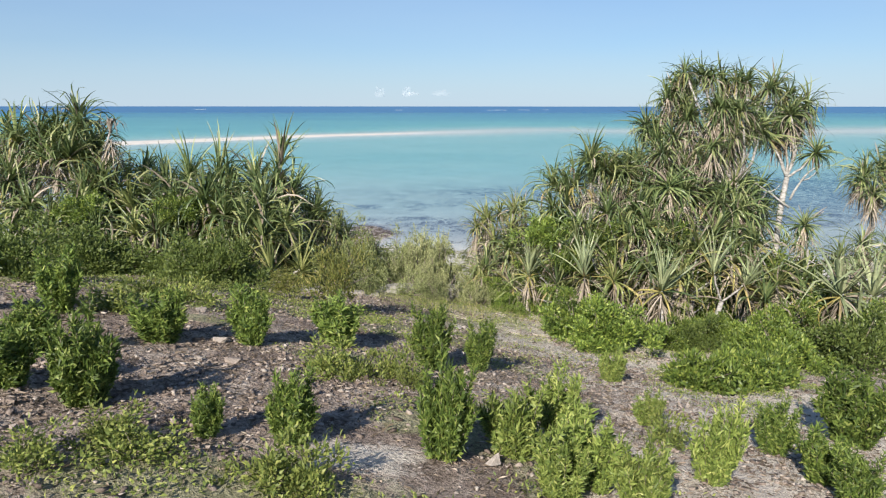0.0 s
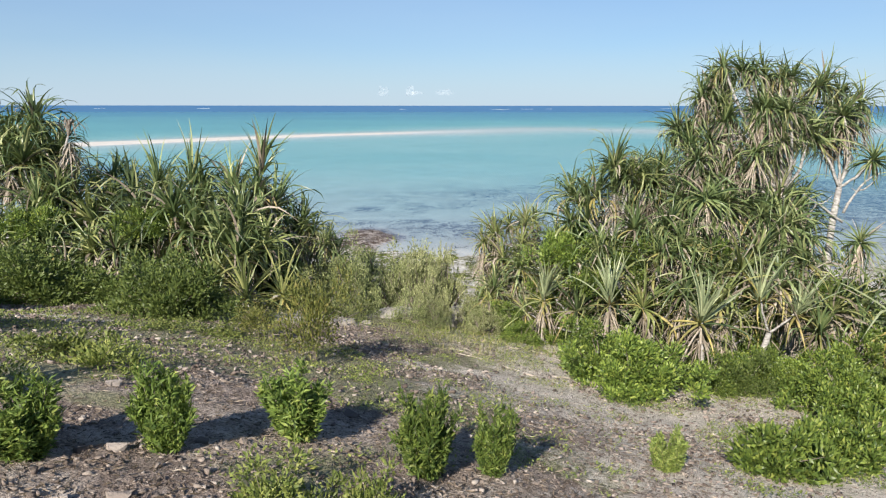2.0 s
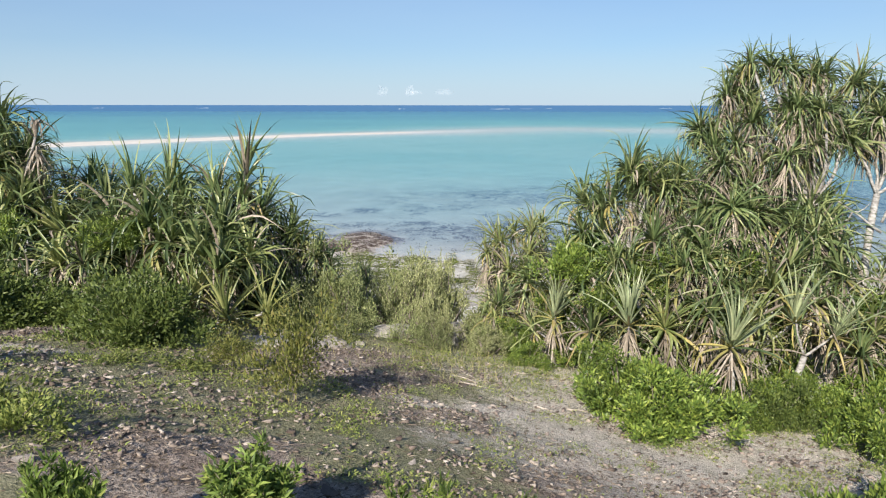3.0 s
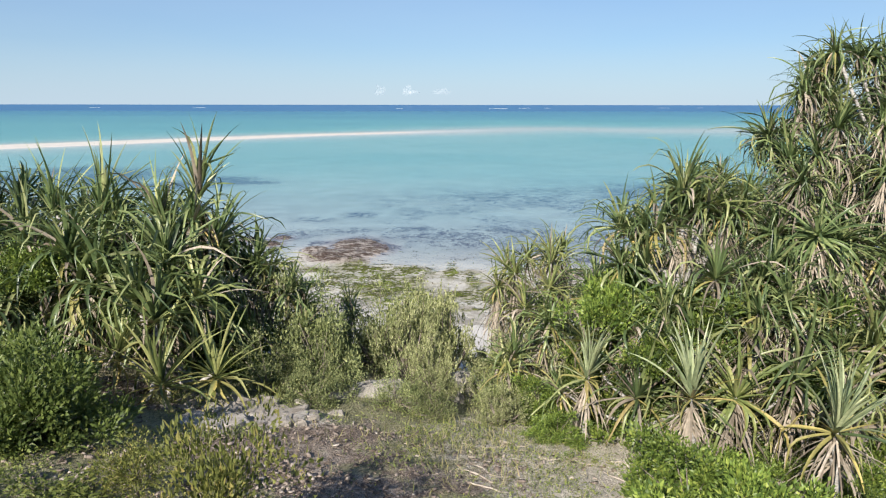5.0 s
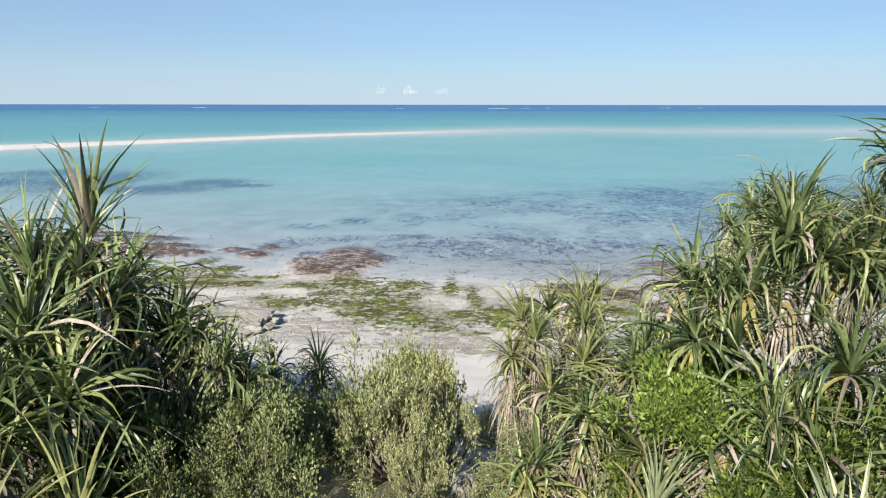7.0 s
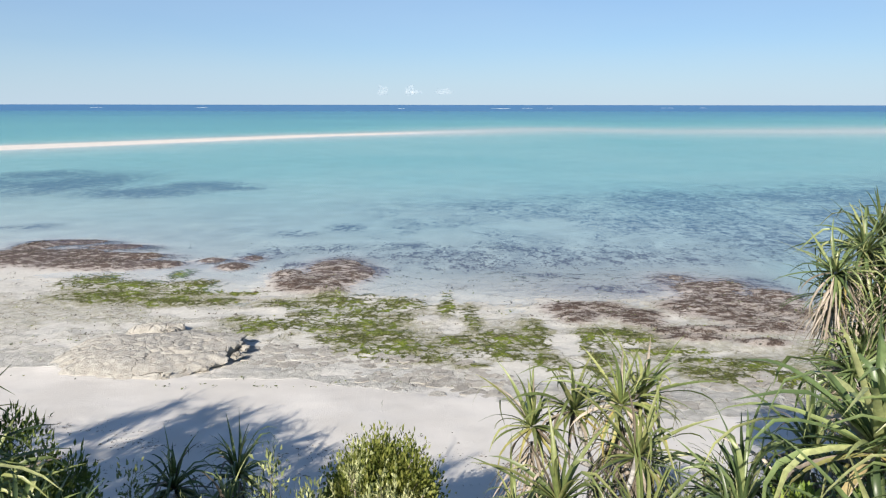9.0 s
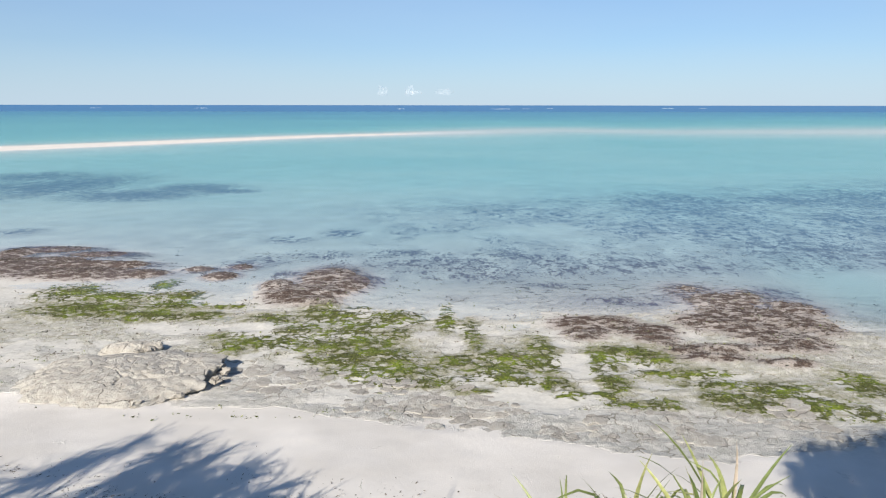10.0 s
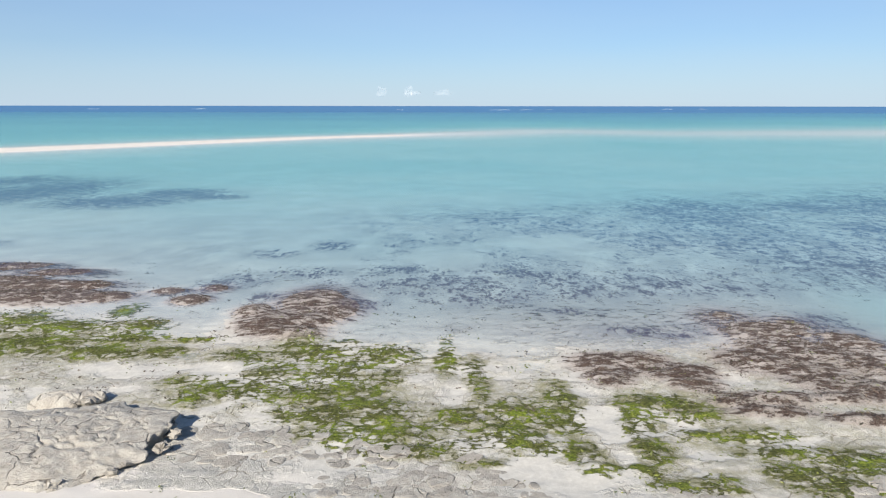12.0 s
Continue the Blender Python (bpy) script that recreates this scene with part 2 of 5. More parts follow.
BUSH_OLIVE = leaf_mat("yellow-green bush leaf", [(0, (0.13, 0.17, 0.035)), (0.5, (0.25, 0.29, 0.065)), (1, (0.38, 0.39, 0.11))], 0.5, 0.3)
CREEPER = leaf_mat("creeper leaf", [(0, (0.1, 0.14, 0.035)), (0.5, (0.19, 0.235, 0.06)), (1, (0.32, 0.34, 0.1))], 0.5, 0.3)
ALGAE = leaf_mat("green algae", [(0, (0.035, 0.05, 0.012)), (0.5, (0.1, 0.125, 0.025)), (1, (0.22, 0.245, 0.055))], 0.35, 0.15, 12.0, 0.4)
KELP = leaf_mat("brown seaweed", [(0, (0.03, 0.022, 0.02)), (0.5, (0.085, 0.06, 0.05)), (1, (0.21, 0.165, 0.135))], 0.4, 0.1, 12.0, 0.4)
LITTER = leaf_mat("fallen leaf", [(0, (0.05, 0.036, 0.027)), (0.5, (0.13, 0.098, 0.075)), (0.85, (0.28, 0.225, 0.18)), (1, (0.5, 0.43, 0.36))], 0.8, 0.05, 18.0, 0.15)
GRASS = leaf_mat("dry grass", [(0.0, (0.156, 0.195, 0.065)), (0.5, (0.286, 0.286, 0.104)), (1.0, (0.468, 0.403, 0.208))], 0.6, 0.3)


def bark_mat(name, a, b, scale):
    m = Mat(name)
    f = m.noise(scale, 5.0, 0.6, m.stretch(1, 1, 3.0))
    m.base(m.mix(m.step(0.35, 0.7, f), a, b), 0.85, 0.2)
    m.bump(f, 0.6, 0.02)
    return m.m


BARK = bark_mat("pale pandanus bark", (0.21, 0.20, 0.19), (0.46, 0.45, 0.43), 9.0)
TWIG = bark_mat("twig bark", (0.15, 0.125, 0.10), (0.33, 0.29, 0.25), 20.0)
DRIFT = bark_mat("bleached wood", (0.30, 0.26, 0.22), (0.52, 0.47, 0.41), 14.0)


def stone_mat(name, stops, scale):
    m = Mat(name)
    col = m.ramp(m.rnd(), stops)
    f = m.noise(scale, 5.0, 0.6)
    m.base(m.mix(m.step(0.3, 0.7, f), m.mix(0.4, col, (0.16, 0.14, 0.115)), col), 0.9, 0.2)
    vor = m.n("ShaderNodeTexVoronoi", Scale=scale * 0.28)
    vor.feature = "DISTANCE_TO_EDGE"
    jig = m.n("ShaderNodeTexNoise", Scale=scale, Detail=4.0)
    add = m.n("ShaderNodeVectorMath")
    m.put(add.inputs[0], m.pos())
    m.put(add.inputs[1], m.stretch(0.9 / scale, 0.9 / scale, 0.9 / scale, jig.outputs["Color"]))
    m.put(jig.inputs["Vector"], m.pos())
    m.put(vor.inputs["Vector"], add.outputs[0])
    crack = m.math("MULTIPLY", m.step(0.03, 0.0, vor.outputs["Distance"]), m.step(0.45, 0.6, m.noise(scale * 0.3, 3.0)))
    m.put(m.b.inputs["Base Color"], m.mix(m.math("MULTIPLY", crack, 0.75), m.b.inputs["Base Color"].links[0].from_socket, (0.10, 0.085, 0.07)))
    m.bump(m.math("SUBTRACT", m.noise(scale * 4, 6.0, 0.7), m.math("MULTIPLY", crack, 0.8)), 1.0, 0.16 / scale)
    return m.m


STONE = stone_mat("limestone rubble", [(0.0, (0.09, 0.068, 0.058)), (0.4, (0.23, 0.185, 0.16)), (0.8, (0.36, 0.305, 0.27)), (1.0, (0.54, 0.485, 0.44))], 14.0)
LEDGE = stone_mat("weathered ledge limestone", [(0.0, (0.27, 0.24, 0.21)), (0.5, (0.38, 0.35, 0.315)), (1.0, (0.50, 0.465, 0.42))], 9.0)
REEF = stone_mat("reef limestone", [(0.0, (0.325, 0.31, 0.28)), (0.5, (0.39, 0.375, 0.34)), (1.0, (0.455, 0.44, 0.40))], 3.0)


def ground_mat():
    m = Mat("ground")
    a, b = m.attr("zone"), m.attr("reef")
    sa, sb = m.n("ShaderNodeSeparateColor"), m.n("ShaderNodeSeparateColor")
    m.put(sa.inputs[0], a.outputs["Color"])
    m.put(sb.inputs[0], b.outputs["Color"])
    soil_w, cover, pale = sa.outputs[0], sa.outputs[1], sa.outputs[2]
    rock_w, green, brown, weed = sb.outputs[0], sb.outputs[1], sb.outputs[2], b.outputs["Alpha"]
    n1, n2, n3 = m.noise(0.9), m.noise(5.0, 7.0, 0.68), m.noise(30.0, 4.0, 0.65)
    # dry soil with rubble, plant litter and thin moss
    soil = m.mix(m.step(0.3, 0.7, n2), (0.165, 0.122, 0.098), (0.44, 0.36, 0.31))
    soil = m.mix(m.step(0.42, 0.68, n1), soil, m.mix(m.step(0.35, 0.65, n2), (0.32, 0.26, 0.215), (0.58, 0.50, 0.43)))
    soil = m.mix(m.math("MULTIPLY", m.step(0.55, 0.75, n3), 0.55), soil, (0.66, 0.59, 0.52))
    # dark specks: litter bits, and shade of small cavities painted into the soil colour
    soil = m.mix(m.math("MULTIPLY", m.step(0.52, 0.36, n3), 0.75), soil, (0.10, 0.08, 0.066))
    n4 = m.noise(75.0, 3.0, 0.6)
    soil = m.mix(m.math("MULTIPLY", m.step(0.58, 0.70, n4), 0.6), soil, (0.62, 0.555, 0.48))
    # finer cavities between grit, their shade painted dark as well
    soil = m.mix(m.math("MULTIPLY", m.step(0.44, 0.34, n4), 0.6), soil, (0.09, 0.07, 0.055))
    moss = m.mix(m.step(0.35, 0.7, n3), (0.16, 0.175, 0.085), (0.34, 0.345, 0.19))
    soil = m.mix(m.math("MULTIPLY", m.step(0.45, 0.62, m.math("ADD", m.math("MULTIPLY", cover, 0.5), m.math("MULTIPLY", n2, 0.6))), 0.72), soil, moss)
    soil = m.mix(m.step(0.35, 0.75, m.math("ADD", m.math("MULTIPLY", pale, 0.85), m.math("ADD", m.math("MULTIPLY", m.math("SUBTRACT", n2, 0.5), 0.9), m.math("MULTIPLY", m.math("SUBTRACT", n3, 0.5), 0.7)))), soil, m.mix(m.step(0.3, 0.7, n4), (0.50, 0.44, 0.38), (0.78, 0.72, 0.64)))
    # coral sand
    sand = m.mix(m.step(0.3, 0.7, m.noise(0.35, 3.0)), (0.555, 0.53, 0.49), (0.64, 0.615, 0.575))
    sand = m.mix(m.math("MULTIPLY", m.step(0.6, 0.75, n3), 0.25), sand, (0.50, 0.45, 0.38))
    spot = m.n("ShaderNodeSeparateXYZ", Vector=m.pos())
    damp = m.step(40.3, 43.0, m.math("ADD", spot.outputs[1], m.math("MULTIPLY", spot.outputs[0], 0.3)))
    damp = m.math("MULTIPLY", damp, m.step(72.0, 58.0, spot.outputs[1]))
    sand = m.mix(damp, sand, m.mix(m.step(0.35, 0.7, n2), (0.455, 0.445, 0.41), (0.545, 0.535, 0.495)))
    # reef rock with cracks
    warp = m.n("ShaderNodeVectorMath")
    warp.operation = "ADD"
    m.put(warp.inputs[0], m.pos())
    jig = m.n("ShaderNodeTexNoise", Scale=1.6, Detail=3.0)
    m.put(jig.inputs["Vector"], m.pos())
    m.put(warp.inputs[1], m.stretch(0.7, 0.7, 0.0, jig.outputs["Color"]))
    vor = m.n("ShaderNodeTexVoronoi", Scale=1.5)
    vor.feature = "DISTANCE_TO_EDGE"
    m.put(vor.inputs["Vector"], warp.outputs[0])
    crack = m.step(0.055, 0.0, vor.outputs["Distance"])
    rn = m.noise(2.6, 6.0, 0.65)
    rock = m.mix(m.step(0.35, 0.68, rn), (0.385, 0.375, 0.34), (0.565, 0.55, 0.505))
    rock = m.mix(m.math("MULTIPLY", crack, m.step(0.4, 0.6, m.noise(0.6, 3.0))), rock, (0.24, 0.22, 0.18))
    rock = m.mix(m.math("MULTIPLY", m.step(0.62, 0.72, n3), 0.4), rock, (0.22, 0.20, 0.165))
    film = m.math("MULTIPLY", m.step(0.36, 0.60, m.noise(2.2, 8.0, 0.75)), m.step(0.03, 0.20, green))
    rock = m.mix(m.math("MULTIPLY", film, 0.85), rock, (0.225, 0.22, 0.115))
    col = m.mix(soil_w, sand, soil)
    rw = m.step(0.26, 0.72, m.math("ADD", rock_w, m.math("ADD", m.math("MULTIPLY", m.math("SUBTRACT", rn, 0.5), 0.9), m.math("MULTIPLY", m.math("SUBTRACT", m.noise(0.75, 5.0, 0.65), 0.53), 2.4))))
    col = m.mix(rw, col, rock)
    # algae and sea grass grow in ragged mats
    wide = m.noise(1.9, 7.0, 0.72, m.stretch(0.8, 1.3, 1))
    fine = m.noise(9.0, 5.0, 0.7)
    ragged = m.math("ADD", m.math("MULTIPLY", m.math("SUBTRACT", wide, 0.5), 2.8), m.math("MULTIPLY", m.math("SUBTRACT", fine, 0.5), 1.3))
    gcol = m.mix(m.step(0.42, 0.7, m.noise(0.8, 4.0)), m.ramp(fine, [(0.3, (0.025, 0.03, 0.012)), (0.5, (0.085, 0.095, 0.028)), (0.7, (0.19, 0.19, 0.06))]), m.ramp(fine, [(0.3, (0.05, 0.07, 0.012)), (0.5, (0.16, 0.215, 0.025)), (0.7, (0.33, 0.38, 0.06))]))
    gaps = m.n("ShaderNodeTexVoronoi", Scale=1.7)
    gaps.feature = "DISTANCE_TO_EDGE"
    m.put(gaps.inputs["Vector"], warp.outputs[0])
    joint = m.math("MULTIPLY", m.step(0.20, 0.02, gaps.outputs["Distance"]), 0.5)
    present = m.math("MINIMUM", m.math("MULTIPLY", green, 4.0), 1.0)
    gm = m.step(0.42, 0.74, m.math("ADD", green, m.math("MULTIPLY", present, m.math("ADD", m.math("MULTIPLY", joint, 0.75), m.math("MULTIPLY", ragged, 1.0)))))
    col = m.mix(gm, col, gcol)
    bcol = m.ramp(fine, [(0.3, (0.03, 0.021, 0.018)), (0.5, (0.088, 0.062, 0.050)), (0.74, (0.27, 0.215, 0.18))])
    col = m.mix(m.math("MULTIPLY", m.step(0.06, 0.4, m.math("MULTIPLY", brown, m.math("ADD", 0.5, wide))), 0.7), col, m.mix(m.step(0.3, 0.7, fine), (0.27, 0.225, 0.20), (0.44, 0.39, 0.36)))
    bm_ = m.step(0.40, 0.62, m.math("ADD", brown, m.math("MULTIPLY", m.math("MINIMUM", m.math("MULTIPLY", brown, 4.0), 1.0), ragged)))
    col = m.mix(bm_, col, bcol)
    wide2 = m.noise(1.25, 8.0, 0.72, m.stretch(1.0, 0.62, 1))
    blades = m.noise(5.0, 4.0, 0.65, m.stretch(1.0, 0.45, 1))
    ragged2 = m.math("ADD", m.math("MULTIPLY", m.math("SUBTRACT", wide2, 0.5), 2.4), m.math("MULTIPLY", m.math("SUBTRACT", blades, 0.5), 1.5))
    wm = m.step(0.32, 0.70, m.math("ADD", weed, m.math("MULTIPLY", m.math("MINIMUM", m.math("MULTIPLY", weed, 3.0), 1.0), ragged2)))
    turf = m.math("MULTIPLY", m.math("MINIMUM", m.math("MULTIPLY", weed, 2.4), 1.0), m.step(0.32, 0.62, m.noise(0.45, 7.0, 0.72, m.stretch(1.0, 0.5, 1))))
    col = m.mix(m.math("MULTIPLY", turf, 0.6), col, (0.185, 0.185, 0.215))
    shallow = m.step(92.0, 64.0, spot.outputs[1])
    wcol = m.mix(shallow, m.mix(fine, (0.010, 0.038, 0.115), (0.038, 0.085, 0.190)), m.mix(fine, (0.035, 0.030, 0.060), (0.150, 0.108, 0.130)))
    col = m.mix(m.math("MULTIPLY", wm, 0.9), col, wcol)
    m.base(col, 0.9, 0.15)
    h = m.math("ADD", m.math("MULTIPLY", n2, 0.5), m.math("MULTIPLY", n3, 0.5))
    h = m.math("MULTIPLY", h, m.math("ADD", 0.15, m.math("ADD", m.math("MULTIPLY", soil_w, 0.8), m.math("MULTIPLY", rw, 0.6))))
    h = m.math("SUBTRACT", h, m.math("MULTIPLY", m.math("MULTIPLY", crack, rw), 0.14))
    h = m.math("ADD", h, m.math("MULTIPLY", m.math("ADD", gm, bm_), m.math("MULTIPLY", fine, 0.8)))
    m.bump(h, 1.0, 0.10)
    return m.m


def water_mat():
    m = Mat("sea water")
    d = m.attr("depth").outputs["Fac"]
    far = m.noise(0.012, 6.0, 0.6, m.stretch(0.45, 1.0, 1))
    dd = m.math("MULTIPLY", d, m.math("ADD", 0.45, m.math("MULTIPLY", far, 1.1)))
    col = m.ramp(m.math("DIVIDE", dd, 6.0), [(0.0, (0.30, 0.41, 0.42)), (0.06, (0.24, 0.38, 0.415)), (0.17, (0.145, 0.335, 0.37)), (0.30, (0.074, 0.265, 0.345)), (0.55, (0.038, 0.178, 0.345)), (1.0, (0.022, 0.115, 0.29))])
    body = m.n("ShaderNodeBsdfDiffuse", Color=col)
    clear = m.n("ShaderNodeBsdfTransparent", Color=m.ramp(m.math("DIVIDE", dd, 3.0), [(0.0, (1.0, 1.0, 1.0)), (0.02, (0.775, 0.845, 0.905)), (0.06, (0.57, 0.705, 0.785)), (0.15, (0.425, 0.635, 0.725)), (0.30, (0.30, 0.605, 0.705)), (0.5, (0.19, 0.55, 0.64)), (1.0, (0.09, 0.38, 0.50))]))
    drift = m.step(0.35, 0.68, m.noise(0.035, 4.0, 0.6, m.stretch(0.8, 1.0, 1)))
    thin = m.step(2.0, 0.3, d)
    m.put(clear.inputs[0], m.mix(m.math("MULTIPLY", m.math("MULTIPLY", drift, thin), 0.22), clear.inputs[0].links[0].from_socket, (0.74, 0.88, 0.90)))
    hide = m.math("SUBTRACT", 1.0, m.math("POWER", 2.718, m.math("MULTIPLY", d, -0.26)))
    under = m.n("ShaderNodeMixShader")
    m.put(under.inputs[0], hide)
    m.t.links.new(clear.outputs[0], under.inputs[1])
    m.t.links.new(body.outputs[0], under.inputs[2])
    rip = m.math("ADD", m.noise(1.1, 4.0, 0.6, m.stretch(0.6, 1.5, 1)), m.math("MULTIPLY", m.noise(0.16, 3.0, 0.5, m.stretch(0.5, 1.4, 1)), 2.0))
    bump = m.n("ShaderNodeBump", Strength=0.25, Distance=0.12, Height=rip)
    gloss = m.n("ShaderNodeBsdfGlossy", Color=(0.9, 0.95, 1.0), Roughness=0.12)
    m.t.links.new(bump.outputs[0], gloss.inputs["Normal"])
    lw = m.n("ShaderNodeFresnel", IOR=1.33)
    top = m.n("ShaderNodeMixShader")
    m.put(top.inputs[0], m.math("MINIMUM", m.math("MULTIPLY", lw.outputs[0], 0.6), 0.22))
    m.t.links.new(under.outputs[0], top.inputs[1])
    m.t.links.new(gloss.outputs[0], top.inputs[2])
    m.t.links.new(top.outputs[0], m.out.inputs[0])
    return m.m


GROUND, WATER = ground_mat(), water_mat()

# ---- ground and sea ----


def spread(start, first, grow, end):
    out, step = [start], first
    while out[-1] < end:
        out.append(out[-1] + step)
        step *= grow
    return out[1:]


def grid(xs, ys):
    X, Y = np.meshgrid(xs, ys)
    nx, ny = len(xs), len(ys)
    i = np.arange(nx * ny).reshape(ny, nx)
    f = np.stack([i[:-1, :-1], i[:-1, 1:], i[1:, 1:], i[1:, :-1]], -1).reshape(-1, 4)
    return X.ravel(), Y.ravel(), f


# mats of algae, seaweed and sea grass: centre and half widths in metres
GREEN_WEST = [(-21.5, 59.6, 1.7, 1.8), (-18.4, 58.6, 2.0, 1.3), (-14.7, 59.1, 1.3, 1.1), (-16.8, 61.7, 0.8, 1.3), (-18.7, 56.0, 2.4, 1.1), (-15.0, 54.9, 1.5, 0.8),
    (-14.7, 57.0, 1.6, 0.9), (-12.2, 54.9, 0.8, 0.6), (-11.5, 56.6, 1.1, 0.3)]
GREEN_MIDDLE = [(-9.7, 51.5, 1.0, 0.9), (-8.6, 53.7, 1.2, 1.2), (-8.1, 50.4, 1.5, 0.8), (-9.0, 49.8, 0.6, 0.8), (-6.8, 52.3, 1.2, 1.0), (-6.3, 55.7, 0.9, 1.4),
    (-5.1, 54.9, 1.3, 1.1), (-2.3, 54.7, 1.4, 1.1), (-4.2, 56.5, 0.7, 0.5), (-4.0, 52.3, 1.4, 1.4), (-4.9, 49.8, 1.3, 0.9), (-3.3, 50.4, 1.1, 1.0), (-1.8, 51.6, 0.9, 0.8),
    (-4.1, 47.9, 1.2, 0.8), (-2.6, 48.7, 1.2, 0.8), (-3.1, 46.2, 1.3, 1.0), (-1.2, 46.2, 1.1, 1.0), (-1.3, 45.0, 1.1, 0.5), (-1.7, 47.6, 0.8, 1.0), (-0.1, 45.0, 0.7, 0.5)]
GREEN_CENTRE = [(1.6, 51.0, 0.4, 2.5), (0.9, 47.7, 0.6, 1.0), (0.5, 54.5, 0.4, 2.3), (2.2, 46.7, 0.9, 0.9), (3.0, 45.6, 0.9, 0.9), (3.1, 48.2, 1.0, 0.9),
    (5.0, 49.2, 0.6, 1.6), (4.2, 47.7, 0.8, 1.0), (1.0, 45.0, 0.7, 0.6), (1.5, 44.1, 0.8, 0.4), (4.7, 45.0, 0.5, 0.6), (5.0, 43.8, 0.7, 0.5)]
GREEN_EAST = [(8.3, 49.0, 1.4, 0.8), (7.2, 47.7, 0.6, 0.8), (6.5, 46.7, 0.4, 0.6), (6.8, 45.0, 0.5, 1.2), (6.3, 43.8, 0.5, 0.5), (9.0, 46.3, 0.8, 0.4),
    (9.4, 47.9, 0.8, 0.5), (10.5, 46.3, 1.1, 0.4), (8.1, 42.7, 0.6, 0.5), (11.2, 45.0, 1.4, 0.4), (10.8, 43.4, 0.7, 0.7), (11.4, 42.7, 1.0, 0.7), (13.0, 43.8, 0.8, 0.8),
    (7.0, 42.7, 0.8, 0.4), (16.6, 45.0, 0.7, 1.1), (15.1, 41.8, 0.4, 0.7), (13.5, 42.6, 1.2, 0.9), (13.1, 44.4, 1.1, 0.6)]
GREEN_MATS = GREEN_WEST + GREEN_MIDDLE + GREEN_CENTRE + GREEN_EAST
BROWN_WEST = [(-29.4, 72.5, 3.1, 1.4), (-25.0, 70.8, 2.6, 1.2), (-24.3, 67.3, 3.8, 1.3), (-23.5, 64.6, 4.3, 1.5), (-21.5, 67.3, 1.4, 1.1), (-19.2, 64.6, 1.3, 1.0), (-27.2, 68.7, 2.2, 0.9), (-28.1, 72.8, 2.0, 0.9),
    (-14.1, 64.0, 1.0, 1.0), (-13.4, 66.6, 0.8, 0.8), (-16.1, 65.9, 1.0, 0.7), (-31.4, 71.5, 1.6, 2.2), (-30.0, 67.0, 4.0, 2.6)]
BROWN_MIDDLE = [(-7.0, 64.0, 1.9, 2.9), (-5.4, 62.3, 1.2, 2.3), (-6.8, 59.6, 1.4, 1.4), (-8.5, 59.6, 1.5, 2.0), (-7.5, 57.8, 1.7, 0.9), (-9.9, 61.7, 0.9, 1.3)]
BROWN_EAST = [(7.2, 53.4, 1.3, 1.2), (7.1, 51.7, 0.9, 0.8), (9.0, 53.8, 1.0, 0.9), (10.0, 52.3, 1.4, 1.0), (10.3, 51.0, 0.9, 0.8), (15.0, 60.7, 1.5, 1.7),
    (16.3, 58.7, 2.3, 1.9), (18.1, 59.7, 1.4, 1.4), (16.6, 55.3, 2.6, 1.9), (19.5, 57.0, 1.6, 1.7), (18.6, 53.4, 1.2, 1.6), (15.6, 52.4, 1.4, 2.1), (16.9, 50.4, 1.1, 1.2),
    (12.7, 49.5, 1.5, 0.6), (11.1, 49.1, 0.8, 0.4), (12.1, 48.2, 1.4, 0.5), (14.9, 47.5, 1.0, 0.5), (15.7, 49.6, 1.3, 0.6), (13.9, 53.8, 1.5, 1.5)]
BROWN_MATS = BROWN_WEST + BROWN_MIDDLE + BROWN_EAST
SAND_PATCHES = [(-10.1, 61.4, 2.7, 2.4), (-9.4, 52.6, 1.4, 1.1), (-11.4, 52.3, 1.4, 1.0), (-12.4, 50.3, 1.3, 0.5), (5.8, 50.4, 0.6, 1.1), (5.9, 48.2, 0.5, 0.9),
    (6.0, 46.3, 0.4, 0.9), (6.0, 44.6, 0.4, 0.7), (3.2, 42.9, 1.3, 0.8), (0.8, 50.1, 0.6, 1.5), (-0.6, 51.6, 0.7, 0.8), (3.3, 55.3, 2.1, 0.8)]
SEA_GRASS = [(-37.8, 81.9, 3.0, 2.4), (-30.8, 73.0, 4.3, 1.8), (-24.9, 71.5, 2.5, 1.3), (-8.8, 82.5, 2.1, 3.0), (-13.1, 78.9, 2.6, 2.2), (-14.0, 68.0, 1.8, 2.7), (-12.7, 69.5, 2.2, 2.5), (-10.2, 65.3, 1.3, 1.6), (-9.1, 72.0, 3.1, 2.1),
    (-3.0, 72.9, 3.5, 2.5), (-4.3, 63.4, 1.6, 1.7), (0.8, 69.6, 4.4, 3.1), (4.8, 72.9, 3.5, 2.5), (3.1, 65.3, 3.0, 2.6), (7.9, 68.1, 3.9, 3.0), (12.0, 67.4, 2.8, 2.3),
    (7.3, 62.3, 1.9, 0.9), (-24.5, 71.1, 2.3, 1.3), (18.5, 67.7, 2.5, 1.4), (20.5, 60.5, 1.8, 2.2), (11.0, 58.5, 3.0, 1.6)]
DEEP_GRASS = [(-56.0, 125.8, 8.8, 16.8), (-40.6, 112.8, 8.4, 6.9), (-35.6, 122.2, 6.2, 5.6), (-68.1, 138.2, 8.0, 9.4), (-72.0, 122.0, 14.0, 8.0), (-30.0, 118.0, 5.0, 3.0)]


def blobs(x, y, mats):
    w = np.zeros_like(x)
    for cx, cy, rx, ry in mats:
        w = np.maximum(w, np.exp(-0.75 * (((x - cx) / rx) ** 2 + ((y - cy) / ry) ** 2)))
    return w


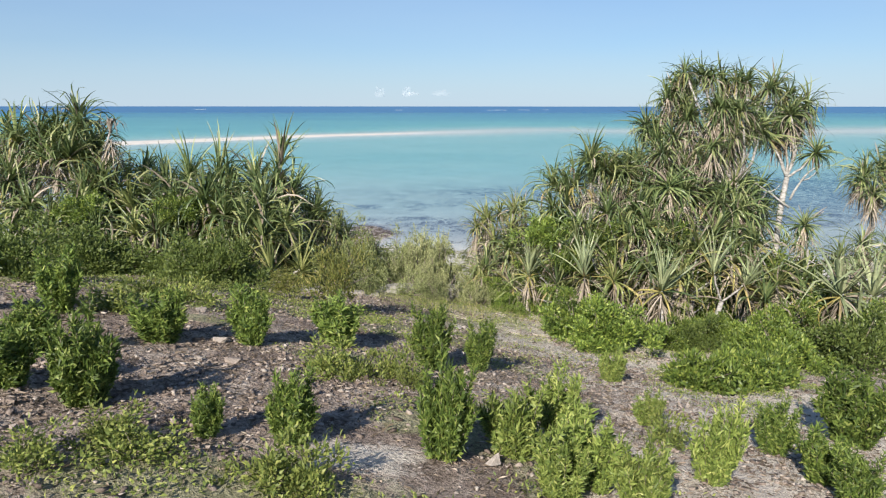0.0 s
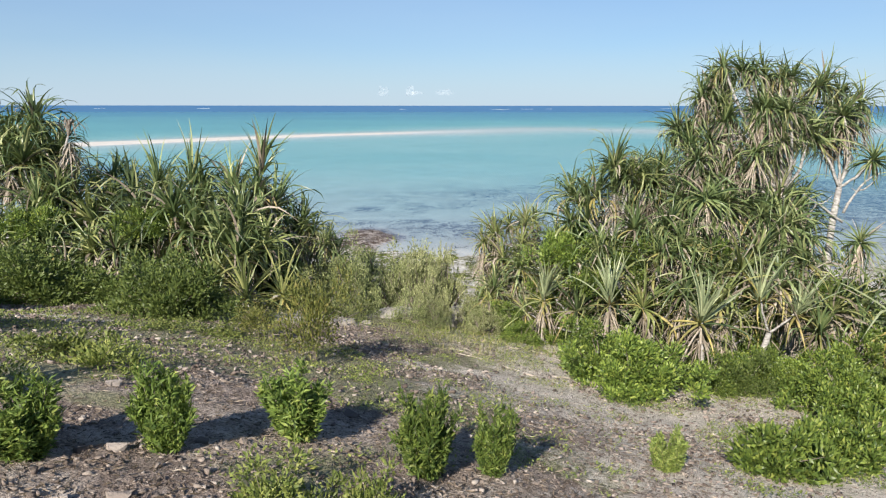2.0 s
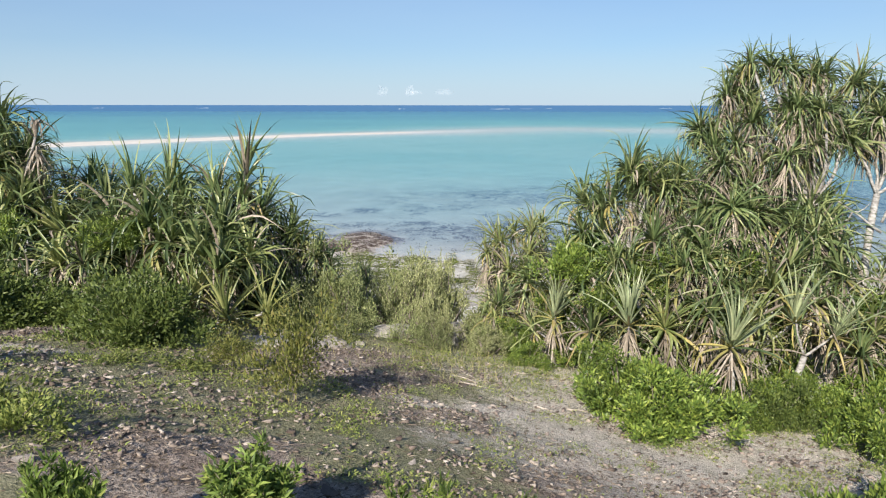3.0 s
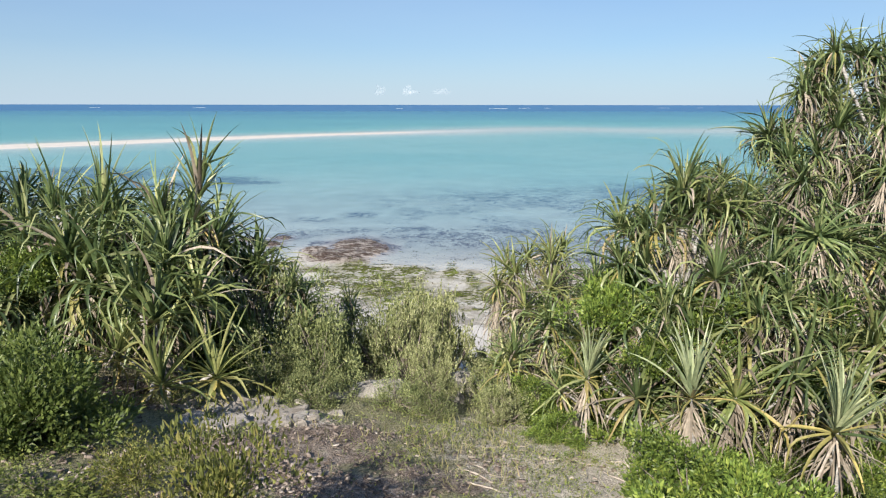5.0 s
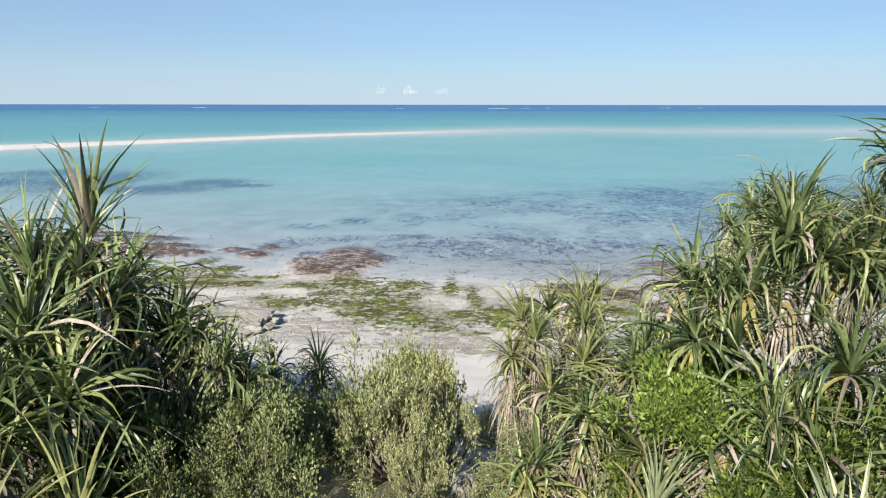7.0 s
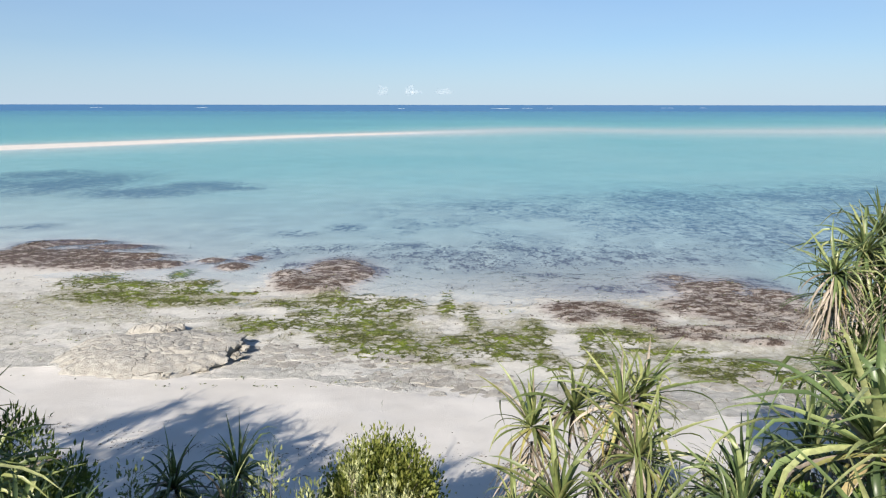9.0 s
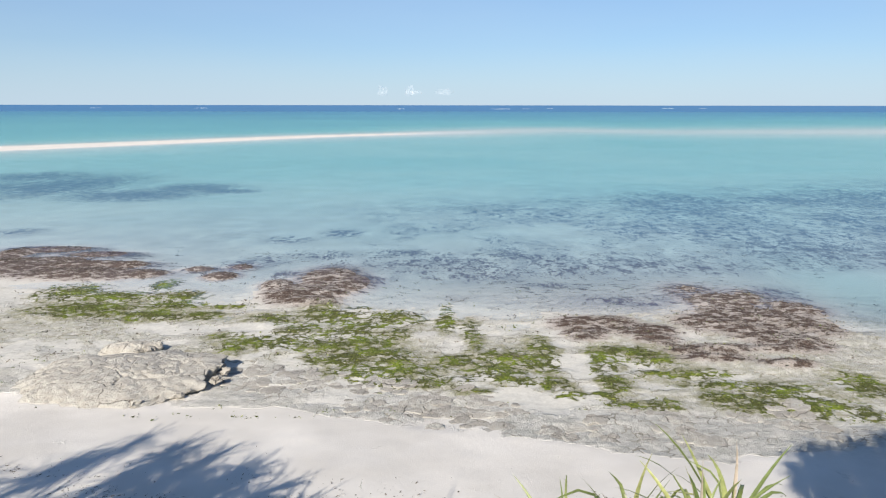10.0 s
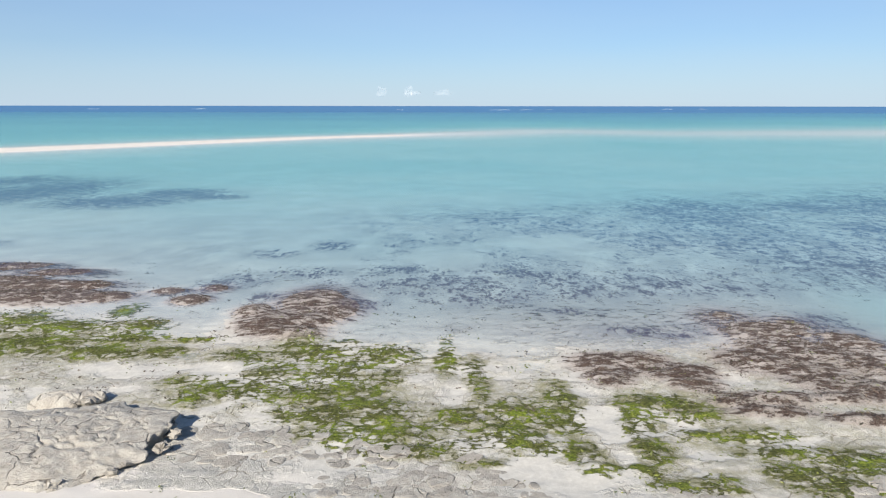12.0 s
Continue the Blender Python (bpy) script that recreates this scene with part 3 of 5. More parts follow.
def cover_of(x, y):
    """How thickly creepers and moss cover the upper ground."""
    n = fbm(x * 0.55, y * 0.55, 4, 41)
    w = smooth(0.38, 0.60, n + 0.14 * smooth(7, 11, y) - 0.05)
    lanes = np.exp(-(((x + 1.2) / 1.2) ** 2 + ((y - 3.7) / 0.7) ** 2)) + np.exp(-(((x + 4.0) / 2.2) ** 2 + ((y - 12.2) / 1.2) ** 2))
    bare = np.exp(-(((x + 1.6) / 1.3) ** 2 + ((y - 5.6) / 1.0) ** 2)) + np.exp(-(((x - 1.8) / 1.5) ** 2 + ((y - 11) / 2.0) ** 2))
    return np.clip(w + lanes - bare, 0, 1)


PALE = [(-0.57, 4.5, 0.44, 0.36), (-0.42, 4.62, 0.36, 0.32), (1.75, 5.7, 0.35, 0.3), (0.9, 14.0, 1.0, 0.5), (-0.3, 13.6, 0.6, 0.4), (1.9, 12.6, 0.6, 0.6), (1.2, 4.2, 0.3, 0.25),
        (2.6, 7.0, 0.5, 0.3), (3.0, 5.3, 0.4, 0.2), (4.4, 8.8, 0.8, 0.5), (-2.6, 17.4, 1.1, 0.6), (0.4, 22.5, 0.7, 1.9), (0.5, 25.5, 0.9, 2.2), (-6.2, 13.4, 1.5, 0.4),
        (2.2, 10.6, 0.5, 0.7), (3.5, 8.2, 0.7, 0.5), (2.7, 11.8, 0.5, 0.4), (2.8, 6.0, 0.4, 0.4)]


def build_land():
    xs = np.array(sorted([-v for v in spread(22, 0.3, 1.13, 4000)] + list(np.arange(-22, 20.01, 0.2)) + spread(20, 0.3, 1.13, 4000)))
    ys = np.array([-80, -60, -45, -32, -22, -15, -10, -6, -3, -1] + list(np.arange(0, 24, 0.2)) + list(np.arange(24, 36, 0.35)) + list(np.arange(36, 64, 0.2)) + spread(64, 0.25, 1.045, 4900))
    x, y, f = grid(xs, ys)
    z = height(x, y)
    me = mesh_of("ground", np.stack([x, y, z], 1), f, [GROUND])
    edge = sea_edge(x)
    soil = 1 - smooth(23.5, 27.5, y + 1.6 * (fbm(x * 0.8, y * 0.8, 3, 51) - 0.5))
    rock = smooth(-0.2, 0.35, y - edge + 1.2 * (fbm(x * 1.1, y * 1.1, 3, 55) - 0.5)) * (1 - smooth(52, 63, y)) * (0.45 + 0.9 * smooth(0.38, 0.55, fbm(x * 0.28, y * 0.4, 3, 58)))
    sandy = 1.1 * blobs(x, y, SAND_PATCHES)
    rock = np.clip(rock - sandy, 0, 1)
    flat = smooth(44.5, 47, y + 0.18 * np.minimum(x, 0) + 0.36 * np.maximum(x, 0)) * (1 - smooth(54, 57, y))
    patchy = fbm(x * 0.17, y * 0.13, 4, 88) - 0.5
    field = np.maximum(0, 0.31 + 0.17 * smooth(6, 26, x) + 0.75 * patchy) * smooth(59, 67, y - 0.12 * x) * (1 - smooth(92, 128, y - 0.35 * x)) * (0.45 * smooth(-48, -20, x) + 0.55 * smooth(-16, -2, x))
    pool = np.exp(-(((x - 26.5) / 5.0) ** 2 + ((y - 62) / 4.5) ** 2))
    field = field * (1 - pool)
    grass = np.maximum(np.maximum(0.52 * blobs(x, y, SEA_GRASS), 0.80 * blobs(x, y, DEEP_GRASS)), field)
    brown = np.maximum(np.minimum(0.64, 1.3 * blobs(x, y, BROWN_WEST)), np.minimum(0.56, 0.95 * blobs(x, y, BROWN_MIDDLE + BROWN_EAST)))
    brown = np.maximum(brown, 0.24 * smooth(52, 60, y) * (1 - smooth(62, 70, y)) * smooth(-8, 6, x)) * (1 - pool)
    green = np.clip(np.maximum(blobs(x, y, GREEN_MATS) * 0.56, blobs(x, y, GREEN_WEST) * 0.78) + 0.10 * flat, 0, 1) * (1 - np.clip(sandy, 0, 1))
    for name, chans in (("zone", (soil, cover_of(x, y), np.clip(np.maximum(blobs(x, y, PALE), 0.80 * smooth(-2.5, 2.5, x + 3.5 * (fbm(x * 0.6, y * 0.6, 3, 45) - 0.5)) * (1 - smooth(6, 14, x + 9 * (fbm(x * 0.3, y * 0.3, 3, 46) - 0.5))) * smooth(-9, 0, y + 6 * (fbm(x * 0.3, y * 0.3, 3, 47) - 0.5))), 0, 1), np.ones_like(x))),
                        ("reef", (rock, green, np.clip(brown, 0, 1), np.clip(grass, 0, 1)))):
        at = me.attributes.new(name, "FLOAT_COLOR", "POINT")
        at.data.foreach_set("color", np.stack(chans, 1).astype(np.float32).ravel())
    return tagged(new("ground", me), "sandy coastal ground running from stony dune top to reef", "ground", kind="structure")


def build_sea():
    xs = np.array(sorted([-v for v in spread(20, 1.2, 1.10, 4000)] + list(np.arange(-20, 20.1, 1.0)) + spread(20, 1.2, 1.10, 4000)))
    ys = np.array(list(np.arange(38, 70, 0.8)) + spread(70, 0.8, 1.035, 4880))
    x, y, f = grid(xs, ys)
    me = mesh_of("sea", np.stack([x, y, np.zeros_like(x)], 1), f, [WATER])
    at = me.attributes.new("depth", "FLOAT", "POINT")
    at.data.foreach_set("value", np.clip(-land(x, y), 0, 30).astype(np.float32))
    ob = tagged(new("water", me), "clear shallow turquoise sea, deep blue near the horizon", "sea", kind="structure")
    ob.visible_shadow = False
    return ob


ground = build_land()
water = build_sea()


# ---- leaves ----
def blade(L, W, theta, droop, seg=7, kink=0.0, kink_at=0.6, side=0.0, twist=0.0):
    """A long folded leaf blade that leaves the axis at theta degrees, bends over, swerves and twists."""
    s = np.linspace(0, 1, seg + 1)
    a = np.radians(np.minimum(theta + droop * s ** 1.7 + kink * smooth(kink_at - 0.04, kink_at + 0.04, s), 176))
    am = (a[1:] + a[:-1]) / 2
    px = np.concatenate([[0.03], 0.03 + np.cumsum(np.sin(am)) * L / seg])
    pz = np.concatenate([[0], np.cumsum(np.cos(am)) * L / seg])
    py = side * L * s ** 2
    w = W * (0.75 + 0.25 * smooth(0, 0.15, s)) * (1 - s ** 2.0) ** 0.9 + 0.002
    nx, nz = -np.cos(a), np.sin(a)
    fold = 0.22 * w
    ty, tn = np.cos(twist * s) * w / 2, np.sin(twist * s) * w / 2
    v = np.zeros((seg + 1, 3, 3))
    v[:, 0] = np.stack([px + nx * (fold - tn), py - ty, pz + nz * (fold - tn)], 1)
    v[:, 1] = np.stack([px, py, pz], 1)
    v[:, 2] = np.stack([px + nx * (fold + tn), py + ty, pz + nz * (fold + tn)], 1)
    i = np.arange(seg)[:, None] * 3
    f = np.concatenate([i + np.array([[0, 1, 4, 3]]), i + np.array([[1, 2, 5, 4]])])
    return v.reshape(-1, 3), f


def turn_z(v, a):
    c, s = math.cos(a), math.sin(a)
    return np.stack([v[:, 0] * c - v[:, 1] * s, v[:, 0] * s + v[:, 1] * c, v[:, 2]], 1)


def rosette_mesh(name, rng, n, L, W, t0, t1, droop, kinks=0.15, old=0.15, green=0, dull=0.5):
    vs, fs, ms, o = [], [], [], 0
    for k in range(n):
        u = (k + rng.random()) / n
        theta = max(0.0, t0 + (t1 - t0) * u ** 0.85 + rng.gauss(0, 9))
        ln = L * rng.uniform(0.58, 1.18) * (0.85 + 0.3 * math.sin(math.pi * min(u + 0.15, 1)))
        kink = rng.uniform(45, 95) if rng.random() < kinks else 0
        v, f = blade(ln, W * rng.uniform(0.8, 1.15), theta, droop * rng.uniform(0.3, 1.5) * (0.4 + u), 7, kink, rng.uniform(0.4, 0.75), rng.gauss(0, 0.16), rng.gauss(0, 0.8))
        v = v + np.array([0, 0, -0.25 * u * L * 0.35])
        v = turn_z(v, k * 2.39996 + rng.gauss(0, 0.55))
        vs.append(v)
        fs.append(f + o)
        o += len(v)
        dead = u > 1 - old and rng.random() < 0.75
        dry = (2 if rng.random() < dull else 1) if dead else (2 if rng.random() < 0.05 else 0)
        ms.append(np.full(len(f), dry))
    mats = [(PANDAN, PANDAN_PALE, PANDAN_LIME)[green], PANDAN_OLD, PANDAN_DEAD]
    return mesh_of(name, np.concatenate(vs), np.concatenate(fs), mats, np.concatenate(ms))


def skirt_mesh(name, rng, n, L, W):
    vs, fs, o = [], [], 0
    for k in range(n):
        v, f = blade(L * rng.uniform(0.5, 1.1), W * rng.uniform(0.5, 1.0), rng.uniform(95, 150), rng.uniform(25, 70), 5)
        v = turn_z(v + np.array([0, 0, -0.1 - 0.5 * L * rng.random()]), rng.uniform(0, 6.283))
        vs.append(v)
        fs.append(f + o)
        o += len(v)
    return mesh_of(name, np.concatenate(vs), np.concatenate(fs), [PANDAN_DEAD])


RNG = random.Random(7)
ROSETTES = {
    "long": [rosette_mesh("leaf_rosette", RNG, 66, 1.25, 0.072, 0, 108, 80, 0.6, 0.2, 0 if k % 6 else 2) for k in range(6)],
    "round": [rosette_mesh("leaf_rosette", RNG, 84, 0.98, 0.05, 5, 152, 100, 0.3, 0.3, 0, 0.8) for _ in range(4)],
    "spear": [rosette_mesh("leaf_rosette", RNG, 44, 1.3, 0.068, 2, 118, 45, 0.35, 0.3, 1) for _ in range(3)],
}
ROSETTES["crown"] = [rosette_mesh("leaf_rosette", RNG, 74, 0.85, 0.048, 4, 145, 100, 0.5, 0.22, 0, 0.85) for _ in range(4)]
ROSETTES["erect"] = [rosette_mesh("leaf_rosette", RNG, 28, 1.3, 0.07, 0, 44, 26, 0.35, 0.0) for _ in range(3)]
ROSETTES["lime"] = [rosette_mesh("leaf_rosette", RNG, 52, 0.95, 0.056, 3, 128, 66, 0.35, 0.3, 2) for _ in range(4)]
ROSETTES["low"] = [rosette_mesh("leaf_rosette", RNG, 54, 1.2, 0.062, 2, 116, 82, 0.55, 0.34, 2 * (k % 2), 0.55) for k in range(6)]


def dead_head(seed):
    rng = random.Random(seed)
    vs, fs, o = [], [], 0
    for k in range(12):
        v, f = blade(rng.uniform(0.9, 1.2), 0.07, rng.uniform(5, 40), 15, 8, rng.uniform(80, 120), rng.uniform(0.45, 0.6))
        vs.append(turn_z(v, k * 2.4))
        fs.append(f + o)
        o += len(v)
    return mesh_of("dead_head", np.concatenate(vs), np.concatenate(fs), [TWIG])


ROSETTES["dead"] = [dead_head(5)]
SKIRTS = [skirt_mesh("dry_leaf_skirt", RNG, 60, 1.0, 0.05) for _ in range(3)]
# single blades for the rosettes that stand free: by their angle from the axis
BLADES = []
for k in range(9):
    th = 4 + k * 13
    v, f = blade(1.0, 0.06, th, 14 + 4 * k if k < 5 else 9 * k, 8, 60 if k in (5, 7) else 0, 0.6, (-0.14, 0.1, 0.2)[k % 3], (0.7, -0.9, 0.4)[k % 3])
    BLADES.append((mesh_of("leaf", v, f, [PANDAN_PALE if k < 6 else PANDAN]), mesh_of("old_leaf", v, f, [PANDAN_OLD]), mesh_of("leaf", v, f, [PANDAN_LIME])))


def branch(a, b, r0, r1, rng, sag=0.15, name="branch"):
    a, b = Vector(a), Vector(b)
    d = b - a
    pts, rad = [], []
    side = Vector((rng.uniform(-1, 1), rng.uniform(-1, 1), 0)) * d.length * 0.08
    for i in range(7):
        t = i / 6
        p = a.lerp(b, t)
        p.z -= sag * d.length * math.sin(math.pi * t) * 0.6
        p += side * math.sin(math.pi * t) + Vector((rng.uniform(-1, 1), rng.uniform(-1, 1), rng.uniform(-1, 1))) * 0.012
        pts.append(p)
        rad.append((r0 + (r1 - r0) * t) * (1 + 0.10 * (i % 2)))
    v, f = tube(pts, rad)
    return mesh_of(name, np.array([tuple(p) for p in v]), f, [BARK])


def pandanus(base, heads, label, kind="long", size=1.0, seed=1, fill=2, skirt=0.5, fork=0.4, roots=4, trunk_r=0.09, free=()):
    """A screw pine: trunk, limbs, a rosette of blades on each head, hanging dry leaves, prop roots."""
    rng = random.Random(seed)
    bx, by = base
    bz = hz(bx, by)
    tree = thing("screw_pine", pose(bx, by, bz), label, "screw pine", "screw pines above the beach")
    cx = sum(h[0] for h in heads) / len(heads) - bx
    cy = sum(h[1] for h in heads) / len(heads) - by
    low = min(h[2] for h in heads) - bz
    top = Vector((cx * 0.5, cy * 0.5, max(0.35, low * (0.5 + fork * 0.5))))
    part("trunk", branch((0, 0, -0.25), top, trunk_r * 1.25, trunk_r * 0.9, rng, 0.0, "trunk"), tree)
    for r in range(roots):
        a = 6.283 * (r + rng.random()) / max(roots, 1)
        d = rng.uniform(0.35, 0.7)
        gz = hz(bx + d * math.cos(a), by + d * math.sin(a)) - bz
        part("prop_root", branch((0.04 * math.cos(a), 0.04 * math.sin(a), 0.5 + 0.2 * rng.random()), (d * math.cos(a), d * math.sin(a), gz - 0.1), 0.035, 0.028, rng, -0.1, "prop_root"), tree)
    spots = []
    for i, h in enumerate(heads):
        spots.append((Vector((h[0] - bx, h[1] - by, h[2] - bz)), h[3] if len(h) > 3 else size, h[4] if len(h) > 4 else kind, i in free))
        for _ in range(fill if len(h) < 5 else 0):
            o = Vector((rng.uniform(-0.75, 0.75), rng.uniform(-0.6, 0.6), rng.uniform(-0.75, 0.1) if kind == "round" else rng.uniform(-0.35, 0.15) if kind == "crown" else rng.uniform(-1.25, -0.15)))
            p = Vector((h[0] - bx, h[1] - by, h[2] - bz)) + o * size
            if p.z > 0.25:
                spots.append((p, size * rng.uniform(0.75, 0.95), "erect" if kind == "long" and rng.random() < 0.35 else kind, False))
    for p, s, sort, single in spots:
        start = top if p.z > top.z + 0.3 else Vector((top.x * 0.7, top.y * 0.7, max(0.1, p.z * 0.55)))
        limb = part("branch", branch(start, p, trunk_r * 0.45, trunk_r * 0.3, rng), tree)
        out = (p - Vector((cx, cy, p.z))) * 0.16
        tip = Vector((max(-0.45, min(0.45, out.x)) + rng.uniform(-0.15, 0.15), max(-0.45, min(0.45, out.y)) + rng.uniform(-0.15, 0.15), 1)).normalized()
        if sort in ("long", "low"):
            tip = (tip + Vector((rng.uniform(-0.38, 0.38), rng.uniform(-0.25, 0.3), 0))).normalized()
        if sort in ("crown", "round"):
            tip = (tip + Vector((rng.uniform(-0.5, 0.5), rng.uniform(-0.5, 0.5), 0))).normalized()
        q = Vector((0, 0, 1)).rotation_difference(tip).to_matrix().to_4x4()
        m = Matrix.Translation(p) @ q @ pose(0, 0, 0, 0, 0, rng.uniform(0, 360))
        if single:
            for k in range(50):
                u = (k + 0.5) / 50
                if kind == "spear":
                    j = int(u / 0.7 * 3.2) if u < 0.7 else min(8, 4 + int((u - 0.7) * 16))
                else:
                    j = min(8, int(u * 8.5))
                me = BLADES[j][1 if u > 0.70 and rng.random() < 0.8 else (0 if kind == "spear" else 2)]
                ln = s * rng.uniform(0.65, 1.35) * (0.9 if u > 0.7 else 1.0)
                part(me.name.split(".")[0], me, limb, m @ pose(0, 0, -0.16 * u, rng.gauss(0, 9), rng.gauss(0, 9), math.degrees(k * 2.39996) + rng.gauss(0, 26)) @ Matrix.Diagonal((ln, s * rng.uniform(0.7, 1.05), ln, 1)))
        else:
            part("leaf_rosette", rng.choice(ROSETTES[sort]), limb, m @ Matrix.Diagonal((s, s, s * rng.uniform(0.92, 1.1), 1)))
        if rng.random() < (skirt * 0.4 if single else skirt):
            part("dry_leaf_skirt", rng.choice(SKIRTS), limb, Matrix.Translation(p + Vector((0, 0, -0.05))) @ pose(0, 0, 0, 0, 0, rng.uniform(0, 360)) @ Matrix.Diagonal((s * 0.95, s * 0.95, s * (1.6 if sort == "lime" else 1.0), 1)))
    return tree


# ---- screw pines ----
GREEN_PINE = "dense green screw pine with long arching strap leaves"
pandanus((-4.6, 20.3), [(-4.7, 20.5, 8.85), (-5.43, 21.0, 8.75), (-4.35, 20.5, 8.45), (-4.85, 19.5, 8.35), (-4.5, 21.0, 8.0), (-4.6, 19.2, 7.7), (-4.62, 20.7, 9.35, 1.0, "erect"), (-5.3, 20.5, 8.95, 0.85, "erect")], GREEN_PINE, seed=11)
pandanus((-6.3, 20.0), [(-6.36, 19.2, 8.55), (-6.13, 20.5, 8.85), (-5.79, 19.0, 8.2), (-6.16, 19.0, 8.0), (-7.4, 20.0, 8.4), (-6.27, 20.3, 9.1, 0.95, "erect"), (-7.1, 20.3, 9.05, 0.95, "erect")], GREEN_PINE, seed=12)
pandanus((-7.9, 20.3), [(-7.72, 20.3, 8.3), (-7.23, 19.2, 7.88), (-8.49, 19.7, 8.2), (-8.9, 21.5, 8.4), (-9.3, 20.6, 8.6), (-7.9, 20.6, 8.7, 0.85, "erect")], "dense green screw pine with dry leaves hanging below", seed=13)
pandanus((-10.4, 20.8), [(-10.62, 21.5, 10.6), (-10.2, 21.5, 9.7), (-10.5, 20.5, 9.6), (-9.6, 20.2, 8.7), (-9.77, 19.7, 8.6), (-11.54, 22.0, 10.1), (-10.62, 21.4, 10.0, 0.95, "erect"), (-9.4, 20.7, 10.2, 0.8, "dead")], "tall dense green screw pine with spiky crown", seed=14)
pandanus((-12.2, 20.8), [(-12.53, 21.5, 10.0), (-11.86, 21.3, 10.0), (-11.96, 20.0, 9.0), (-11.25, 19.5, 8.2), (-13.6, 21.0, 9.6), (-13.2, 19.6, 8.6)], "broad green screw pine with reddish dry leaves below", seed=15, skirt=0.9)
pandanus((-7.6, 18.6), [(-7.96, 18.5, 7.75), (-7.4, 18.4, 7.8), (-9.0, 18.6, 7.9), (-10.2, 18.6, 8.0)], "low screw pine with fanned grey-green leaves", seed=16, size=0.85, skirt=0.8)
pandanus((-4.5, 18.1), [(-5.0, 17.7, 7.3), (-4.2, 17.3, 7.05), (-3.55, 17.8, 6.95), (-5.0, 18.6, 7.95), (-4.6, 18.2, 7.7)], "low screw pine with yellowing lower leaves at a rock ledge", seed=17, size=1.0, fill=0, free=(0, 1, 2))
pandanus((-3.3, 21.2), [(-3.12, 21.0, 7.4), (-3.53, 21.2, 7.6), (-2.9, 21.4, 7.0)], "small screw pine at the edge of the gully", seed=18, size=0.72, fill=1, roots=0, trunk_r=0.07)
pandanus((-3.0, 25.0), [(-2.47, 25.0, 5.9), (-3.37, 25.0, 5.7)], "small dark screw pine on the beach slope", seed=19, size=0.6, fill=0, roots=0, trunk_r=0.06)
pandanus((-2.1, 23.7), [(-2.18, 23.6, 6.1)], "slender young screw pine with upright leaves", seed=20, size=0.55, fill=0, roots=0, skirt=0, trunk_r=0.05)
pandanus((-13.8, 25.0), [(-14.5, 24.5, 10.0), (-13.0, 24.0, 10.0), (-11.5, 24.0, 9.6), (-10.0, 24.2, 8.8), (-8.5, 24.0, 8.5), (-12.2, 24.6, 9.2), (-7.0, 24.3, 7.6), (-6.4, 24.0, 7.2)], GREEN_PINE, seed=21)
pandanus((-16.5, 21.0), [(-16.0, 22.0, 10.4), (-17.5, 21.5, 10.2), (-15.0, 20.8, 9.9), (-18.5, 20.5, 9.6)], GREEN_PINE, seed=22)
# the tall tree and its neighbours
pandanus((8.6, 18.9), [(7.04, 20.2, 11.8), (6.28, 20.2, 11.3), (5.55, 20.0, 10.45), (7.72, 20.5, 11.7), (6.6, 19.7, 10.75), (7.3, 19.6, 10.9), (8.05, 19.8, 10.8), (8.4, 20.5, 11.65), (6.9, 20.9, 11.55), (5.75, 19.6, 10.1), (8.0, 21.0, 11.2), (7.6, 19.5, 10.35), (8.5, 19.7, 10.4), (6.7, 19.4, 9.85), (7.7, 19.6, 9.8)],
         "tall branching screw pine with shaggy drooping crown", "crown", 0.9, 31, 2, 0.55, 0.62, 3, 0.085)
PALE_TREE = pandanus((9.05, 18.8), [(9.14, 20.4, 11.5), (9.66, 20.2, 10.85), (9.17, 20.0, 10.5), (10.16, 20.6, 11.05), (9.93, 19.4, 9.75), (9.9, 20.9, 10.6), (9.35, 19.8, 10.75), (8.8, 20.6, 10.95), (9.6, 20.6, 11.25), (8.75, 19.7, 10.2)],
         "tall screw pine with bare pale forked trunk", "crown", 0.95, 32, 0, 0.7, 0.7, 3, 0.075)
pandanus((6.8, 19.3), [(5.94, 19.5, 9.45), (7.82, 19.4, 8.85), (7.25, 19.0, 8.55), (6.29, 19.0, 8.6), (6.78, 19.2, 8.75), (7.7, 18.8, 8.3), (5.5, 19.2, 8.9)],
         "screw pine with thick skirt of dry hanging leaves", "round", 1.1, 33, 1, 1.0, 0.3, 3, 0.08)
pandanus((4.2, 19.4), [(3.96, 19.5, 9.6), (4.41, 19.5, 9.3), (3.55, 19.5, 8.9), (5.03, 19.7, 9.2), (3.08, 20.0, 8.85), (3.98, 19.5, 9.05, 0.9, "erect")], "green screw pine with upright pointed crown", "long", 0.78, 34, 2, 0.4)
pandanus((4.8, 18.5), [(4.98, 18.5, 8.3), (4.24, 18.5, 8.3), (5.17, 18.0, 8.0), (3.5, 18.6, 7.7), (5.9, 18.2, 7.9)], "mid-green screw pine among creepers", "long", 0.72, 35, 2, 0.5)
pandanus((2.3, 18.4), [(2.25, 18.4, 6.74)], "free-standing screw pine with stiff pale fanned leaves", "spear", 0.85, 36, 0, 0.6, 0.3, 0, 0.06, (0,))
pandanus((3.4, 16.9), [(3.37, 16.8, 7.1)], "young screw pine with pale upright leaves and yellow skirt", "spear", 0.9, 37, 0, 0.6, 0.3, 0, 0.06, (0,))
pandanus((5.0, 16.0), [(4.98, 16.0, 6.95)], "young screw pine with grey-green upright leaves and yellow skirt", "spear", 0.95, 38, 0, 0.6, 0.3, 0, 0.06, (0,))
